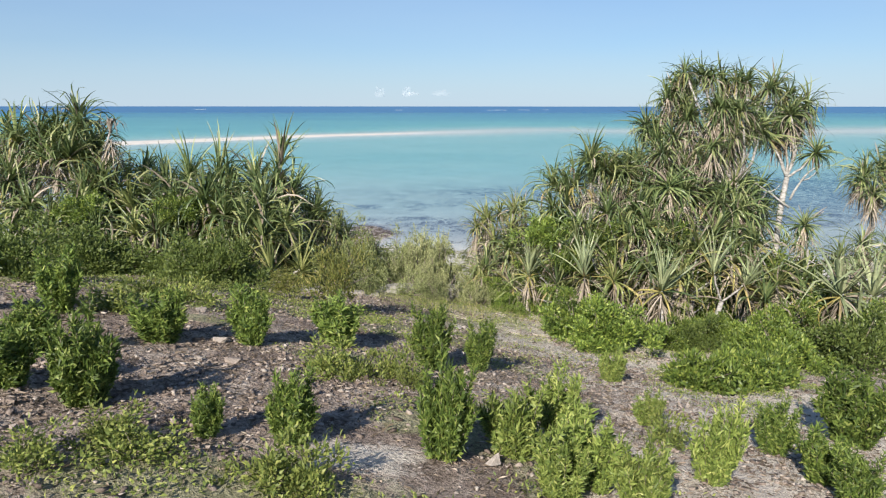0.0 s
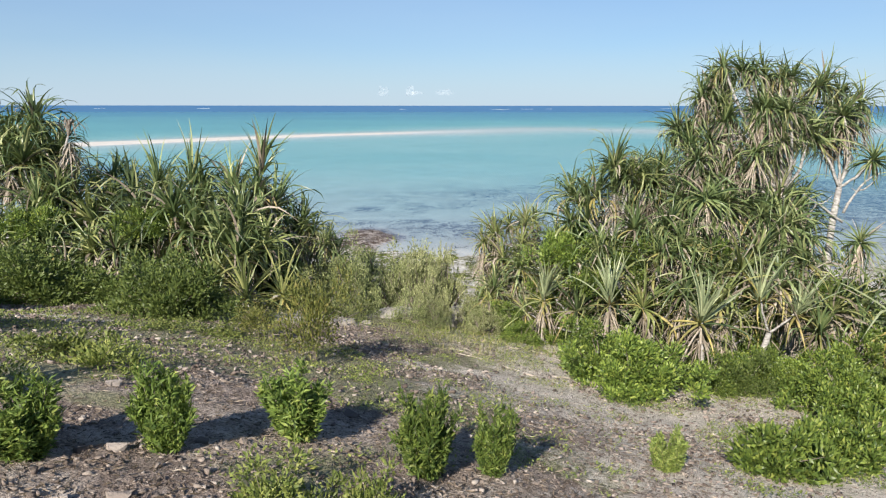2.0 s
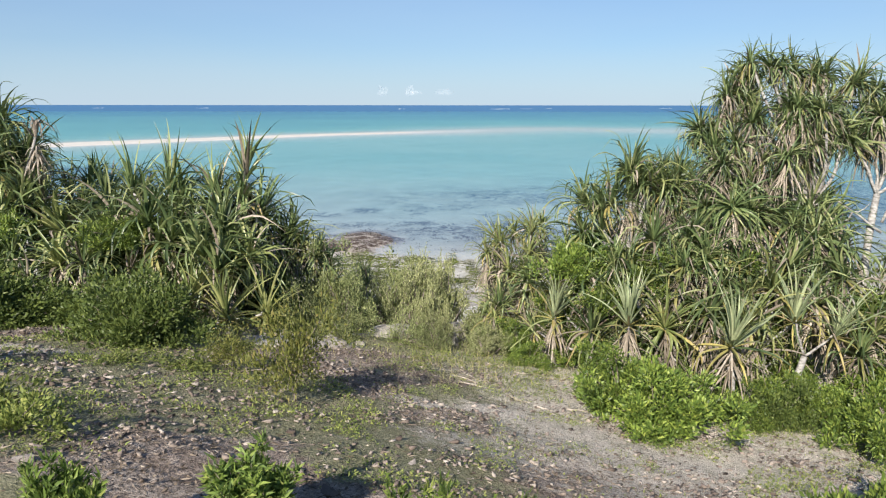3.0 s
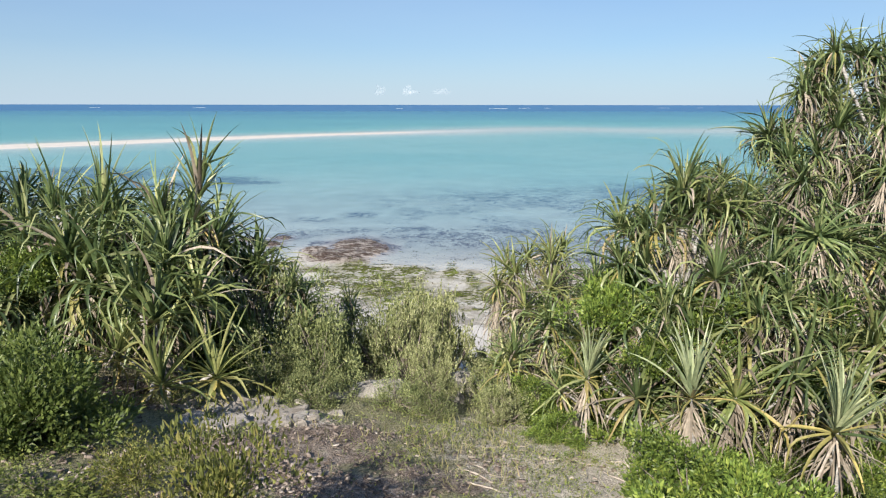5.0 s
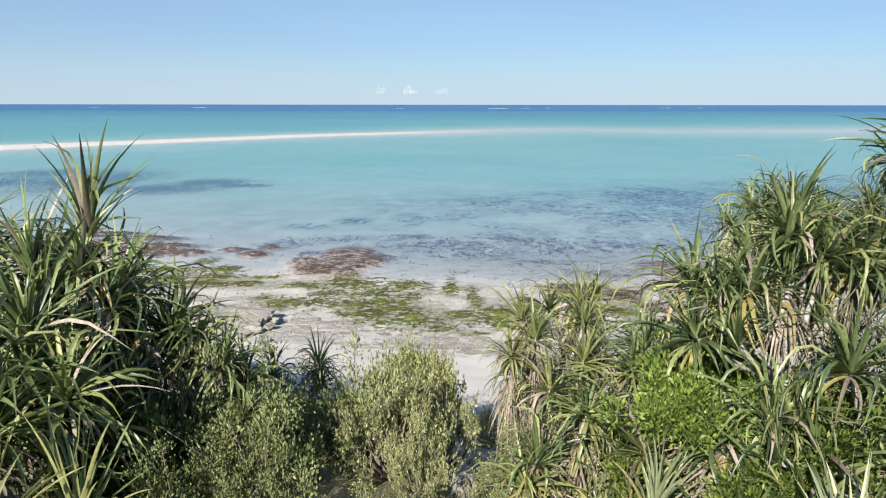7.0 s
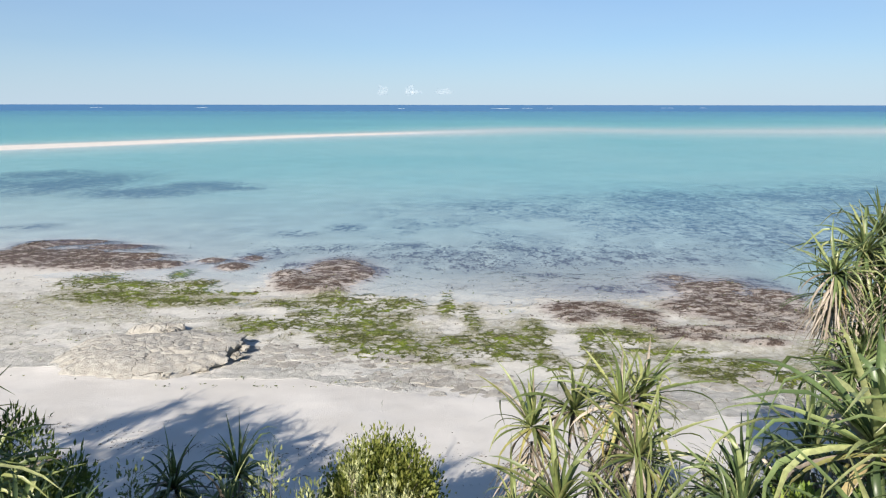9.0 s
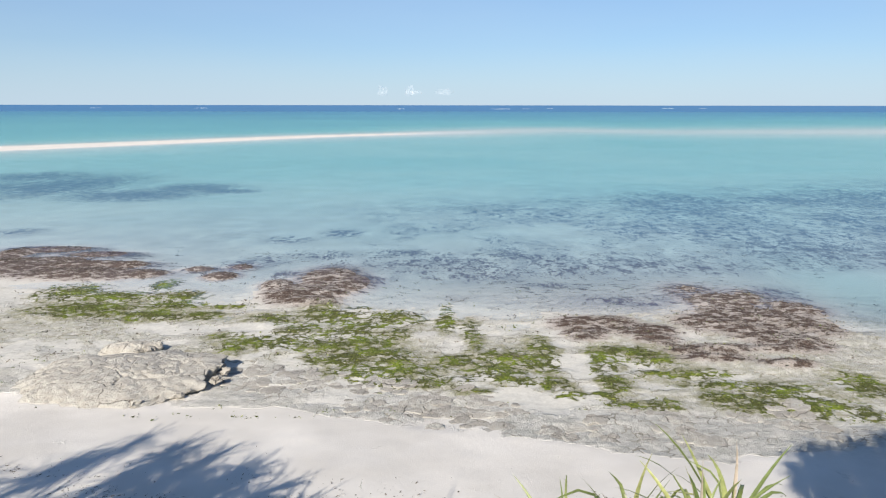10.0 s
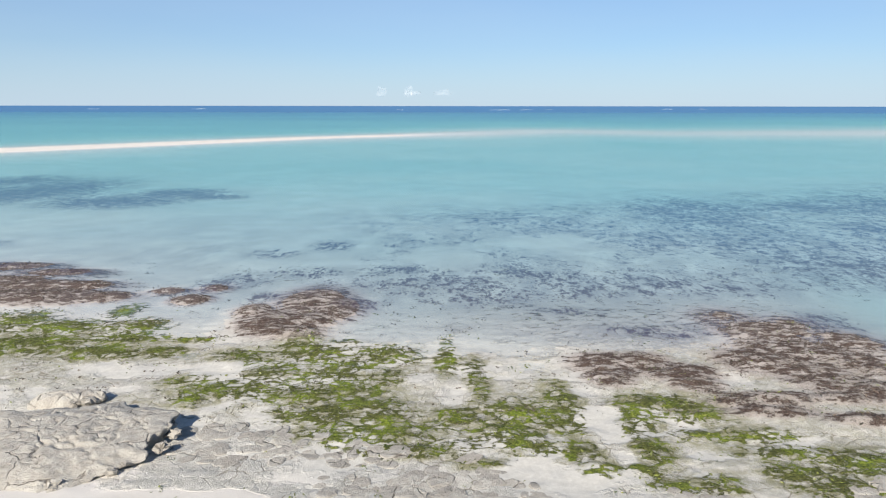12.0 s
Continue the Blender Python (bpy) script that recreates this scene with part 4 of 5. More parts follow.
pandanus((6.6, 17.0), [(6.51, 17.0, 7.1), (7.33, 17.0, 6.8)], "pair of pale screw pine heads among bushes", "spear", 0.85, 39, 0, 0.6, 0.3, 0, 0.06, (0, 1))
pandanus((9.7, 16.6), [(9.35, 16.5, 6.65), (10.12, 16.5, 6.65), (10.9, 17.0, 7.0)], "low screw pine with yellow drooping leaves", "spear", 1.0, 40, 1, 0.7)
pandanus((12.4, 21.0), [(12.22, 21.0, 9.1), (12.7, 21.0, 9.2), (13.4, 21.2, 9.5), (12.9, 20.4, 8.5)], "screw pine on a thin bent pale trunk", "round", 0.95, 41, 1, 0.8, 0.7, 3, 0.08)
pandanus((11.7, 20.0), [(11.78, 20.0, 7.2), (12.6, 20.0, 7.0), (11.0, 19.6, 6.9)], "low screw pine with dry leaf clumps", "round", 0.9, 42, 0, 1.0)
pandanus((1.5, 21.6), [(0.99, 21.3, 7.45), (1.33, 21.3, 7.7), (2.16, 22.0, 7.75), (2.0, 21.2, 7.4)], "yellow-green screw pine with hanging dry leaves", "lime", 0.72, 43, 0, 1.0, 0.5, 3, 0.07)
pandanus((2.2, 23.6), [(1.39, 23.6, 7.3), (2.32, 23.3, 7.7), (2.6, 23.5, 7.7), (1.86, 23.6, 7.5)], "yellow-green screw pine leaning over the beach", "lime", 0.8, 44, 0, 0.9, 0.6, 3, 0.07)
pandanus((1.9, 22.3), [(1.42, 22.6, 6.6), (2.17, 22.2, 6.8), (2.9, 22.4, 6.7)], "low screw pine with broad arching leaves", "long", 0.6, 45, 0, 0.4, 0.4, 2, 0.06)
pandanus((6.0, 25.2), [(6.05, 25.4, 9.0), (6.2, 25.4, 7.9), (5.95, 25.0, 7.4), (6.6, 25.3, 8.6), (6.9, 25.6, 9.2), (6.3, 25.2, 8.4), (6.9, 25.2, 7.9)], "upright screw pine above the beach with dry skirt", "round", 0.85, 46, 2, 1.0, 0.3)
pandanus((5.3, 23.8), [(5.4, 24.0, 6.8), (6.01, 24.5, 7.0), (6.8, 23.8, 7.2)], "spreading dark green screw pine", "long", 0.68, 47, 2, 0.5)
pandanus((9.0, 23.6), [(8.2, 23.6, 8.6), (9.4, 23.8, 8.8), (8.8, 23.2, 7.6), (10.4, 23.8, 8.2)], GREEN_PINE, "long", 0.8, 48, 2, 0.6)


pandanus((8.6, 26.2), [(8.2, 26.6, 8.6), (9.2, 26.8, 8.9), (8.9, 26.0, 8.3), (10.2, 26.6, 8.6), (8.0, 26.2, 7.9)], "dense screw pine above the beach with shaggy crown", "round", 0.95, 49, 5, 0.9)
pandanus((9.7, 18.7), [(9.55, 18.9, 7.9)], "small screw pine head on a thin bent stem", "round", 0.75, 50, 0, 0.8, 0.5, 2, 0.05)
LOW_PINE = "low sprawling screw pine with green and yellow strap leaves"
pandanus((3.0, 17.9), [(2.9, 17.8, 6.6), (3.6, 18.0, 6.9), (2.4, 19.3, 7.0), (3.1, 18.8, 7.3)], LOW_PINE, "low", 0.9, 61, 1, 0.7, 0.3, 0, 0.06)
pandanus((4.4, 17.3), [(4.2, 17.3, 6.8), (5.0, 17.2, 7.1), (4.6, 17.9, 7.5), (3.9, 18.2, 7.4)], LOW_PINE, "low", 0.95, 62, 1, 0.7, 0.3, 0, 0.06)
pandanus((6.0, 17.4), [(5.8, 17.3, 6.9), (6.4, 17.7, 7.5), (7.2, 17.6, 7.2), (6.9, 18.2, 7.8)], LOW_PINE, "low", 0.95, 63, 1, 0.8, 0.3, 0, 0.06)
pandanus((8.4, 17.5), [(8.2, 17.3, 6.7), (9.0, 17.6, 6.8), (7.9, 18.0, 7.6)], LOW_PINE, "low", 0.95, 64, 1, 0.8, 0.3, 0, 0.06)
pandanus((1.3, 20.0), [(1.2, 19.9, 6.5), (1.9, 20.3, 7.0), (1.5, 20.9, 7.1)], LOW_PINE, "low", 0.75, 65, 1, 0.9, 0.3, 0, 0.05)
pandanus((3.4, 22.4), [(3.3, 22.3, 7.2), (4.1, 22.6, 7.5), (3.0, 21.6, 7.4)], LOW_PINE, "low", 0.8, 66, 1, 0.7, 0.3, 0, 0.05)




def bare_limbs(tree, seed, limbs):
    """Leafless crooked pale limbs of a screw pine, each given by its ends from the tree's foot."""
    rng = random.Random(seed)
    for a, b in limbs:
        limb = part("bare_limb", branch(a, b, 0.032, 0.014, rng, rng.uniform(-0.5, 0.6), "bare_limb"), tree)
        mid = Vector(a).lerp(Vector(b), 0.6)
        for _ in range(2):
            tip = mid + Vector((rng.uniform(-0.5, 0.5), rng.uniform(-0.3, 0.3), rng.uniform(-0.25, 0.5)))
            part("twig", branch(mid, tip, 0.018, 0.007, rng, 0.3, "twig"), limb)


bare_limbs(PALE_TREE, 5, [((0.1, 0.2, 2.0), (-1.0, 0.1, 2.3)), ((0.1, 0.2, 1.6), (-0.7, -0.2, 1.1)), ((0.1, 0.2, 1.7), (0.9, 0.0, 1.5)), ((0.2, 0.3, 2.4), (1.1, 0.3, 2.9)), ((0.1, 0.1, 1.2), (1.2, 0.1, 0.8)), ((0.15, 0.3, 3.0), (-0.8, 0.5, 3.7)), ((0.2, 0.4, 3.2), (0.9, 0.5, 4.1))])


# ---- leafy bushes ----
def leaves(P, D, length, width, rng, bend=0.25):
    """Small pointed leaves: roots P, directions D; four triangles each."""
    n = len(P)
    D = D / (np.linalg.norm(D, axis=1, keepdims=True) + 1e-9)
    S = np.cross(D, rng.normal(size=(n, 3)))
    S = S / (np.linalg.norm(S, axis=1, keepdims=True) + 1e-9)
    N = np.cross(S, D)
    l, w = length[:, None], width[:, None]
    v = np.stack([P, P + D * l * 0.45 - S * w / 2 + N * w * 0.2, P + D * l * 0.5, P + D * l * 0.45 + S * w / 2 + N * w * 0.2, P + D * l - N * l * bend], 1)
    i = np.arange(n)[:, None] * 5
    f = np.concatenate([i + np.array([[0, 2, 1]]), i + np.array([[0, 3, 2]]), i + np.array([[1, 2, 4]]), i + np.array([[2, 3, 4]])])
    return v.reshape(-1, 3), f


def stemmed(seed, stems, per, lean, leaf_l, leaf_w, first=0.2, curl=0.5, out=0.9, jitter=0.02, foot=0.2, tall=0.6):
    """Unit-high shrub of upright stems with leaves along them: stem mesh data, leaf mesh data."""
    rng = np.random.default_rng(seed)
    tubes, P, D = [], [], []
    for s in range(stems):
        az, ln = rng.uniform(0, 6.283), rng.uniform(tall, 1.0)
        tilt = math.radians(lean) * rng.random() ** 0.6
        ln *= 1 - 0.3 * (tilt / math.radians(lean)) ** 2
        d = np.array([math.sin(tilt) * math.cos(az), math.sin(tilt) * math.sin(az), math.cos(tilt)])
        off = rng.random() ** 0.5
        ln *= 1 - 0.42 * off ** 1.5
        root = np.array([math.cos(az), math.sin(az), 0]) * foot * off
        bend = np.array([math.cos(az), math.sin(az), 0]) * curl * 0.18 * rng.uniform(-0.3, 1.0)
        t = np.linspace(0, 1, 5)[:, None]
        pts = root + d * t * ln + bend * t ** 2
        tubes.append(tube(pts, [0.010, 0.009, 0.007, 0.005, 0.003], 3))
        u = first + (1 - first) * rng.random(per) ** 0.8
        P.append(root + d * u[:, None] * ln + bend * u[:, None] ** 2 + rng.normal(size=(per, 3)) * jitter)
        r = rng.normal(size=(per, 3))
        r[:, 2] *= 0.4
        D.append(d * rng.uniform(0.1, 0.9, (per, 1)) + r * out * 0.7 + np.array([0, 0, 0.12]))
    P, D = np.concatenate(P), np.concatenate(D)
    v, f = leaves(P, D, leaf_l * rng.uniform(0.6, 1.25, len(P)), leaf_w * rng.uniform(0.7, 1.2, len(P)), rng)
    return join(tubes), (v, f)


def mounded(seed, clumps, per, r, leaf_l, leaf_w, ragged=0.25):
    """Bush of unit radius and about 0.8 high: limbs to many leaf clumps on an uneven dome."""
    rng = np.random.default_rng(seed)
    tubes, P, D = [], [], []
    for c in range(clumps):
        az, el = rng.uniform(0, 6.283), math.asin(rng.uniform(0.0, 1.0))
        rad = rng.uniform(0.55, 1.0) * (1 + ragged * rng.uniform(-1, 1))
        o = np.array([math.cos(az) * math.cos(el), math.sin(az) * math.cos(el), 0.85 * math.sin(el)]) * rad
        o[2] = max(o[2], 0.08)
        if c % 2 == 0:
            tubes.append(tube([(0, 0, 0), o * 0.4 + np.array([0, 0, 0.08]), o], [0.018, 0.012, 0.005], 4))
        q = rng.normal(size=(per, 3)) * r * np.array([1, 1, 0.8])
        P.append(o + q)
        D.append(q / r + o / (np.linalg.norm(o) + 1e-6) * 0.8 + np.array([0, 0, 0.5]) + rng.normal(size=(per, 3)) * 0.5)
    P, D = np.concatenate(P), np.concatenate(D)
    P[:, 2] = np.maximum(P[:, 2], 0.0)
    v, f = leaves(P, D, leaf_l * rng.uniform(0.6, 1.3, len(P)), leaf_w * rng.uniform(0.7, 1.2, len(P)), rng)
    return join(tubes), (v, f)


def plumed(seed, clumps, plumes, per, leaf_l, leaf_w, ln=0.42):
    """Soft scrub of unit size: clumps of fine leafy plumes that point up and outwards, with hollows between."""
    rng = np.random.default_rng(seed)
    tubes, P, D = [], [], []
    for c in range(clumps):
        az, rr = c * 2.4 + rng.uniform(-0.4, 0.4), 0.8 * ((c + 0.3) / clumps) ** 0.5
        mid = np.array([rr * math.cos(az), rr * math.sin(az), rng.uniform(0.12, 0.85) * (1.1 - rr * rr)])
        tubes.append(tube([(0, 0, 0), mid * np.array([0.6, 0.6, 0.5]), mid], [0.025, 0.018, 0.010], 4))
        for k in range(plumes):
            root = mid + rng.normal(size=3) * np.array([0.07, 0.07, 0.06])
            d = np.array([mid[0] * 0.9, mid[1] * 0.9, 0.45]) + rng.normal(size=3) * 0.6
            d = d / np.linalg.norm(d) * ln * rng.uniform(0.5, 1.15)
            if k % 3 == 0:
                tubes.append(tube([tuple(root), tuple(root + d * 0.9)], [0.006, 0.003], 3))
            u = rng.random(per)
            P.append(root + d * u[:, None] + rng.normal(size=(per, 3)) * 0.018 * (1.4 - u[:, None]))
            D.append(d / ln * 0.9 + rng.normal(size=(per, 3)) * 0.55)
    P, D = np.concatenate(P), np.concatenate(D)
    P[:, 2] = np.maximum(P[:, 2], 0.02)
    v, f = leaves(P, D, leaf_l * rng.uniform(0.6, 1.3, len(P)), leaf_w * rng.uniform(0.7, 1.2, len(P)), rng)
    return join(tubes), (v, f)


def plant_kind(name, maker, mat, label, category, group, variants):
    made = []
    for k in range(variants):
        (tv, tf), (lv, lf) = maker(k)
        ob = thing(name, pose(0, 0, -50 - k), label, category, group)
        part("woody_base", mesh_of("woody_base", tv, tf, [TWIG]), ob)
        part("foliage", mesh_of("foliage", lv, lf, [mat], shade=False), ob)
        made.append([ob, 0])
    return made


def plant(kind, x, y, h, w, rng, label="", sink=0.02):
    """Sets one plant of a kind: the first of a variant is moved, the later are copies."""
    entry = rng.choice([e for e in kind if e[1] == 0] or kind)
    z = hz(x, y) - sink
    m = pose(x, y, z, rng.uniform(-5, 5), rng.uniform(-5, 5), rng.uniform(0, 360)) @ Matrix.Diagonal((w, w, h, 1))
    ob = entry[0] if entry[1] == 0 else copy_thing(entry[0], Matrix.Identity(4))
    ob.matrix_basis = m
    entry[1] += 1
    if label:
        ob["label"] = label
    return ob


R2 = random.Random(21)
NARROW = plant_kind("leafy_shrub", lambda k: stemmed(100 + k, 46 + 4 * (k % 3), 150, 34 + 3 * (k % 3), 0.115, 0.027, 0.05, 0.5, 1.3, 0.022, 0.18, 0.5), SHRUB, "bushy green shrub with narrow leaves on stony soil", "shrub", "young shrubs on the dune top", 5)
for x, y, h, w in [(-4.18, 7.63, 0.62, 0.62), (-2.87, 7.07, 0.48, 0.62), (-2.08, 7.53, 0.60, 0.55), (-1.27, 8.3, 0.55, 0.66), (-3.52, 5.96, 0.42, 0.5), (-2.53, 4.81, 0.58, 0.55),
                   (-3.15, 4.95, 0.42, 0.5), (-0.12, 7.9, 0.66, 0.55), (0.41, 8.15, 0.55, 0.46), (-1.58, 4.51, 0.32, 0.26), (-1.03, 4.6, 0.46, 0.40), (0.0, 4.75, 0.64, 0.44),
                   (3.24, 6.62, 0.48, 0.45), (3.28, 5.8, 0.42, 0.48), (4.44, 7.28, 0.75, 0.85), (3.31, 5.3, 0.42, 0.5)]:
    plant(NARROW, x, y, h * 1.5, w * R2.uniform(0.88, 1.08), R2)
OPEN = plant_kind("leafy_shrub", lambda k: stemmed(140 + k, 38 + 6 * (k % 2), 130, 35, 0.12, 0.028, 0.04, 0.6, 1.3, 0.02, 0.20, 0.45), SHRUB_LIGHT, "yellow-green leafy shrub with open shoots on sandy soil", "shrub", "young shrubs on the dune top", 4)
for x, y, h, w in [(0.55, 5.17, 0.60, 0.50), (1.0, 5.7, 0.52, 0.48), (1.03, 4.75, 0.58, 0.50), (2.3, 9.4, 0.42, 0.45), (1.36, 4.5, 0.45, 0.4), (2.12, 5.25, 0.66, 0.42),
                   (0.8, 4.45, 0.45, 0.45), (2.12, 6.94, 0.3, 0.35), (-4.9, 7.2, 0.55, 0.6)]:
    plant(OPEN, x, y, h * 1.5, w * R2.uniform(0.88, 1.08), R2)

BROAD = plant_kind("broadleaf_bush", lambda k: mounded(200 + k, 66, 190, 0.085, 0.08, 0.036, 0.6), BUSH, "mounded bright green broadleaf bush on sandy soil", "bush", "bushes at the dune edge", 3)
for x, y, h, w in [(3.3, 14.6, 1.15, 0.98), (3.0, 15.6, 0.9, 0.8), (7.0, 14.4, 1.15, 0.85), (6.3, 15.7, 0.8, 0.6), (4.9, 15.3, 0.55, 0.5), (6.6, 16.3, 0.6, 0.5),
                   (3.6, 16.2, 0.45, 0.5), (6.9, 16.2, 0.6, 0.7), (10.3, 15.6, 1.2, 1.0), (9.9, 18.3, 1.2, 1.0), (1.7, 17.9, 0.4, 0.45), (4.1, 17.2, 0.6, 0.8), (5.9, 16.8, 0.7, 0.8), (8.2, 16.6, 0.9, 0.9)]:
    plant(BROAD, x, y, h, w, R2)
for x, y, h, w in [(2.75, 19.3, 1.1, 0.75), (3.4, 18.6, 1.3, 1.0), (5.2, 19.0, 1.4, 1.0), (1.6, 19.0, 0.6, 0.5), (6.5, 18.6, 1.5, 1.0), (3.2, 21.3, 1.4, 1.0), (4.4, 22.3, 1.6, 1.1)]:
    plant(BROAD, x, y, h, w, R2, sink=0.0, label="climbing green bush tangled among screw pines")
def climber(k):
    (tv, tf), (lv, lf) = mounded(250 + k, 40, 130, 0.125, 0.12, 0.055, 0.6)
    v, f = tube([(0, 0, 0), (0.1, 0.05, 0.9), (-0.05, 0.1, 1.7), (0, 0, 2.3)], [0.05, 0.045, 0.04, 0.03], 6)
    up = np.array([0, 0, 2.2])
    return (np.concatenate([tv + up, np.array([tuple(p) for p in v])]), tf + [tuple(i + len(tv) for i in q) for q in f]), (lv + up, lf)


TALL = plant_kind("climbing_bush", climber, BUSH, "bright green leafy climber rising among screw pines", "bush", "bushes at the dune edge", 2)
for x, y, h, w in [(2.75, 19.2, 0.85, 0.55), (4.1, 18.6, 0.8, 0.65), (5.6, 18.9, 0.9, 0.7), (6.8, 18.4, 0.65, 0.6), (3.4, 18.3, 0.62, 0.6), (4.9, 17.9, 0.55, 0.55), (8.3, 18.5, 0.6, 0.6), (3.6, 20.6, 0.9, 0.7), (-6.6, 18.9, 0.75, 0.6), (-9.6, 18.9, 0.7, 0.6)]:
    plant(TALL, x, y, h, w, R2)
CUSHION = plant_kind("low_bush", lambda k: mounded(230 + k, 44, 70, 0.13, 0.19, 0.08, 0.65), BUSH, "low ragged bright green bush spreading over sand", "bush", "bushes at the dune edge", 3)
for x, y, h, w in [(3.65, 10.0, 0.5, 0.42), (4.2, 10.3, 0.58, 0.4), (4.8, 10.6, 0.45, 0.42), (5.3, 11.0, 0.55, 0.4)]:
    plant(CUSHION, x, y, h, w, R2)
DARK = plant_kind("dark_bush", lambda k: mounded(300 + k, 60, 140, 0.11, 0.09, 0.042, 0.5), BUSH_DARK, "dense dark green bush beneath screw pines", "bush", "bushes at the dune edge", 3)
for x, y, h, w in [(-5.4, 15.6, 1.0, 0.95), (-4.7, 14.7, 0.95, 0.8), (-7.9, 16.2, 1.0, 1.1), (-9.4, 16.3, 1.1, 1.2), (-6.5, 17.0, 0.9, 0.9), (-11.2, 17.0, 1.1, 1.1), (-8.5, 13.6, 0.8, 0.9),
                   (-6.4, 10.3, 0.75, 0.75), (8.8, 14.7, 1.2, 0.9), (5.6, 15.4, 0.8, 0.55), (-10.4, 14.6, 1.0, 1.0), (-4.2, 19.9, 1.2, 0.7), (-4.9, 22.2, 1.8, 1.2), (-6.8, 22.4, 1.9, 1.3), (-8.8, 23.0, 2.0, 1.4), (-6.5, 26.3, 1.7, 1.0), (-7.2, 26.9, 1.8, 1.0), (6.3, 22.0, 1.9, 1.3), (8.0, 21.5, 2.0, 1.3), (10.5, 21.5, 1.8, 1.2)]:
    plant(DARK, x, y, h, w, R2)
FEATHER = plant_kind("feathery_scrub", lambda k: plumed(400 + k, 24, 14, 26, 0.046, 0.022, 0.25), SCRUB, "grey-green feathery seaside scrub in a sandy gully", "scrub", "scrub in the gully", 4)
for x, y, h, w in [(-0.8, 21.6, 1.95, 0.85), (-0.05, 22.6, 2.15, 0.9), (-0.5, 23.5, 2.1, 0.8), (-0.2, 19.3, 0.8, 0.45), (-0.3, 20.4, 1.3, 0.5), (0.9, 18.6, 0.6, 0.5), (-1.9, 23.4, 1.4, 0.8), (0.9, 20.3, 1.0, 0.7), (1.7, 20.4, 1.3, 0.8), (1.9, 22.9, 1.6, 1.0), (2.9, 23.6, 1.5, 1.0),
                   (1.15, 21.4, 1.1, 0.6), (-2.0, 25.2, 0.8, 0.7), (1.5, 25.0, 1.2, 0.8), (4.6, 26.0, 1.5, 1.0), (1.0, 26.7, 1.0, 0.6), (1.0, 19.2, 0.6, 0.5), (-1.0, 23.8, 1.3, 0.7)]:
    plant(FEATHER, x, y, h, w, R2)
MOUND = plant_kind("seaside_scrub", lambda k: mounded(450 + k, 52, 84, 0.085, 0.056, 0.030, 0.55), SCRUB_DULL, "rounded olive-green seaside scrub with small leaves", "scrub", "scrub in the gully", 4)
for x, y, h, w in [(-2.3, 19.9, 1.6, 0.8), (-3.0, 20.6, 1.8, 0.85), (-1.5, 22.6, 2.0, 1.0), (-2.5, 19.2, 0.8, 0.6), (-0.9, 18.9, 0.7, 0.5), (-2.2, 18.4, 0.8, 0.55), (1.2, 19.3, 0.8, 0.55), (-3.1, 19.0, 1.0, 0.6),
                   (-2.6, 24.0, 1.1, 0.8), (-0.2, 18.4, 0.6, 0.4), (0.85, 19.9, 1.0, 0.5), (3.7, 25.8, 1.3, 0.8), (-2.7, 22.0, 1.6, 0.8), (-3.2, 22.8, 1.3, 0.9)]:
    plant(MOUND, x, y, h, w, R2)
def olive_head(k):
    (tv, tf), (lv, lf) = mounded(500 + k, 46, 70, 0.12, 0.075, 0.036, 0.45)
    up = np.array([0, 0, 0.35])
    stems = [tube([(0.05 * j, 0.04 * (j % 2), 0), (0.07 * j, 0.03, 0.2), (0.12 * j, 0.05 * (j % 2), 0.45)], [0.02, 0.017, 0.012], 5) for j in (-1, 0, 1)]
    sv, sf = join(stems)
    return (np.concatenate([tv + up, sv]), tf + [tuple(i + len(tv) for i in q) for q in sf]), (lv * np.array([1, 1, 1.15]) + up, lf)


YELLOW = plant_kind("olive_shrub", olive_head, OLIVE, "olive-yellow twiggy shrub casting a shadow on bare soil", "shrub", "young shrubs on the dune top", 2)
for x, y, h, w in [(-1.9, 12.5, 1.0, 0.55), (-3.0, 13.6, 0.45, 0.4)]:
    plant(YELLOW, x, y, h, w, R2)
FOOT = plant_kind("beach_bush", lambda k: mounded(550 + k, 110, 280, 0.12, 0.052, 0.036, 0.16), BUSH_OLIVE, "yellow-green leafy bush at the foot of the slope", "bush", "bushes at the dune edge", 1)
plant(FOOT, -0.72, 27.0, 2.2, 1.1, R2)
LOW = plant_kind("low_herb", lambda k: mounded(600 + k, 22, 54, 0.17, 0.18, 0.085, 0.7), CREEPER, "low yellow-green leafy herb between stones", "herb", "low herbs on the dune top", 3)
for x, y, h, w in [(-1.15, 6.75, 0.22, 0.33), (-0.85, 6.6, 0.2, 0.25), (-0.47, 6.84, 0.24, 0.22), (-1.83, 4.01, 0.14, 0.3), (-2.1, 4.2, 0.14, 0.25), (-1.01, 3.92, 0.2, 0.26), (-0.81, 3.85, 0.2, 0.22), (2.07, 6.21, 0.22, 0.25),
                   (-3.82, 8.1, 0.25, 0.4), (-4.07, 9.86, 0.28, 0.45), (-3.5, 9.42, 0.27, 0.35), (-0.3, 6.55, 0.16, 0.18), (-2.3, 3.7, 0.15, 0.25), (-3.6, 13.3, 0.12, 0.5), (-4.3, 13.0, 0.13, 0.4)]:
    plant(LOW, x, y, h * 1.25, w * 0.8, R2)


# ---- ground cover, rubble, litter ----
def scatter(rng, n, x0, x1, y0, y1, want):
    x, y = rng.uniform(x0, x1, n), rng.uniform(y0, y1, n)
    keep = rng.random(n) < want(x, y)
    return x[keep], y[keep]


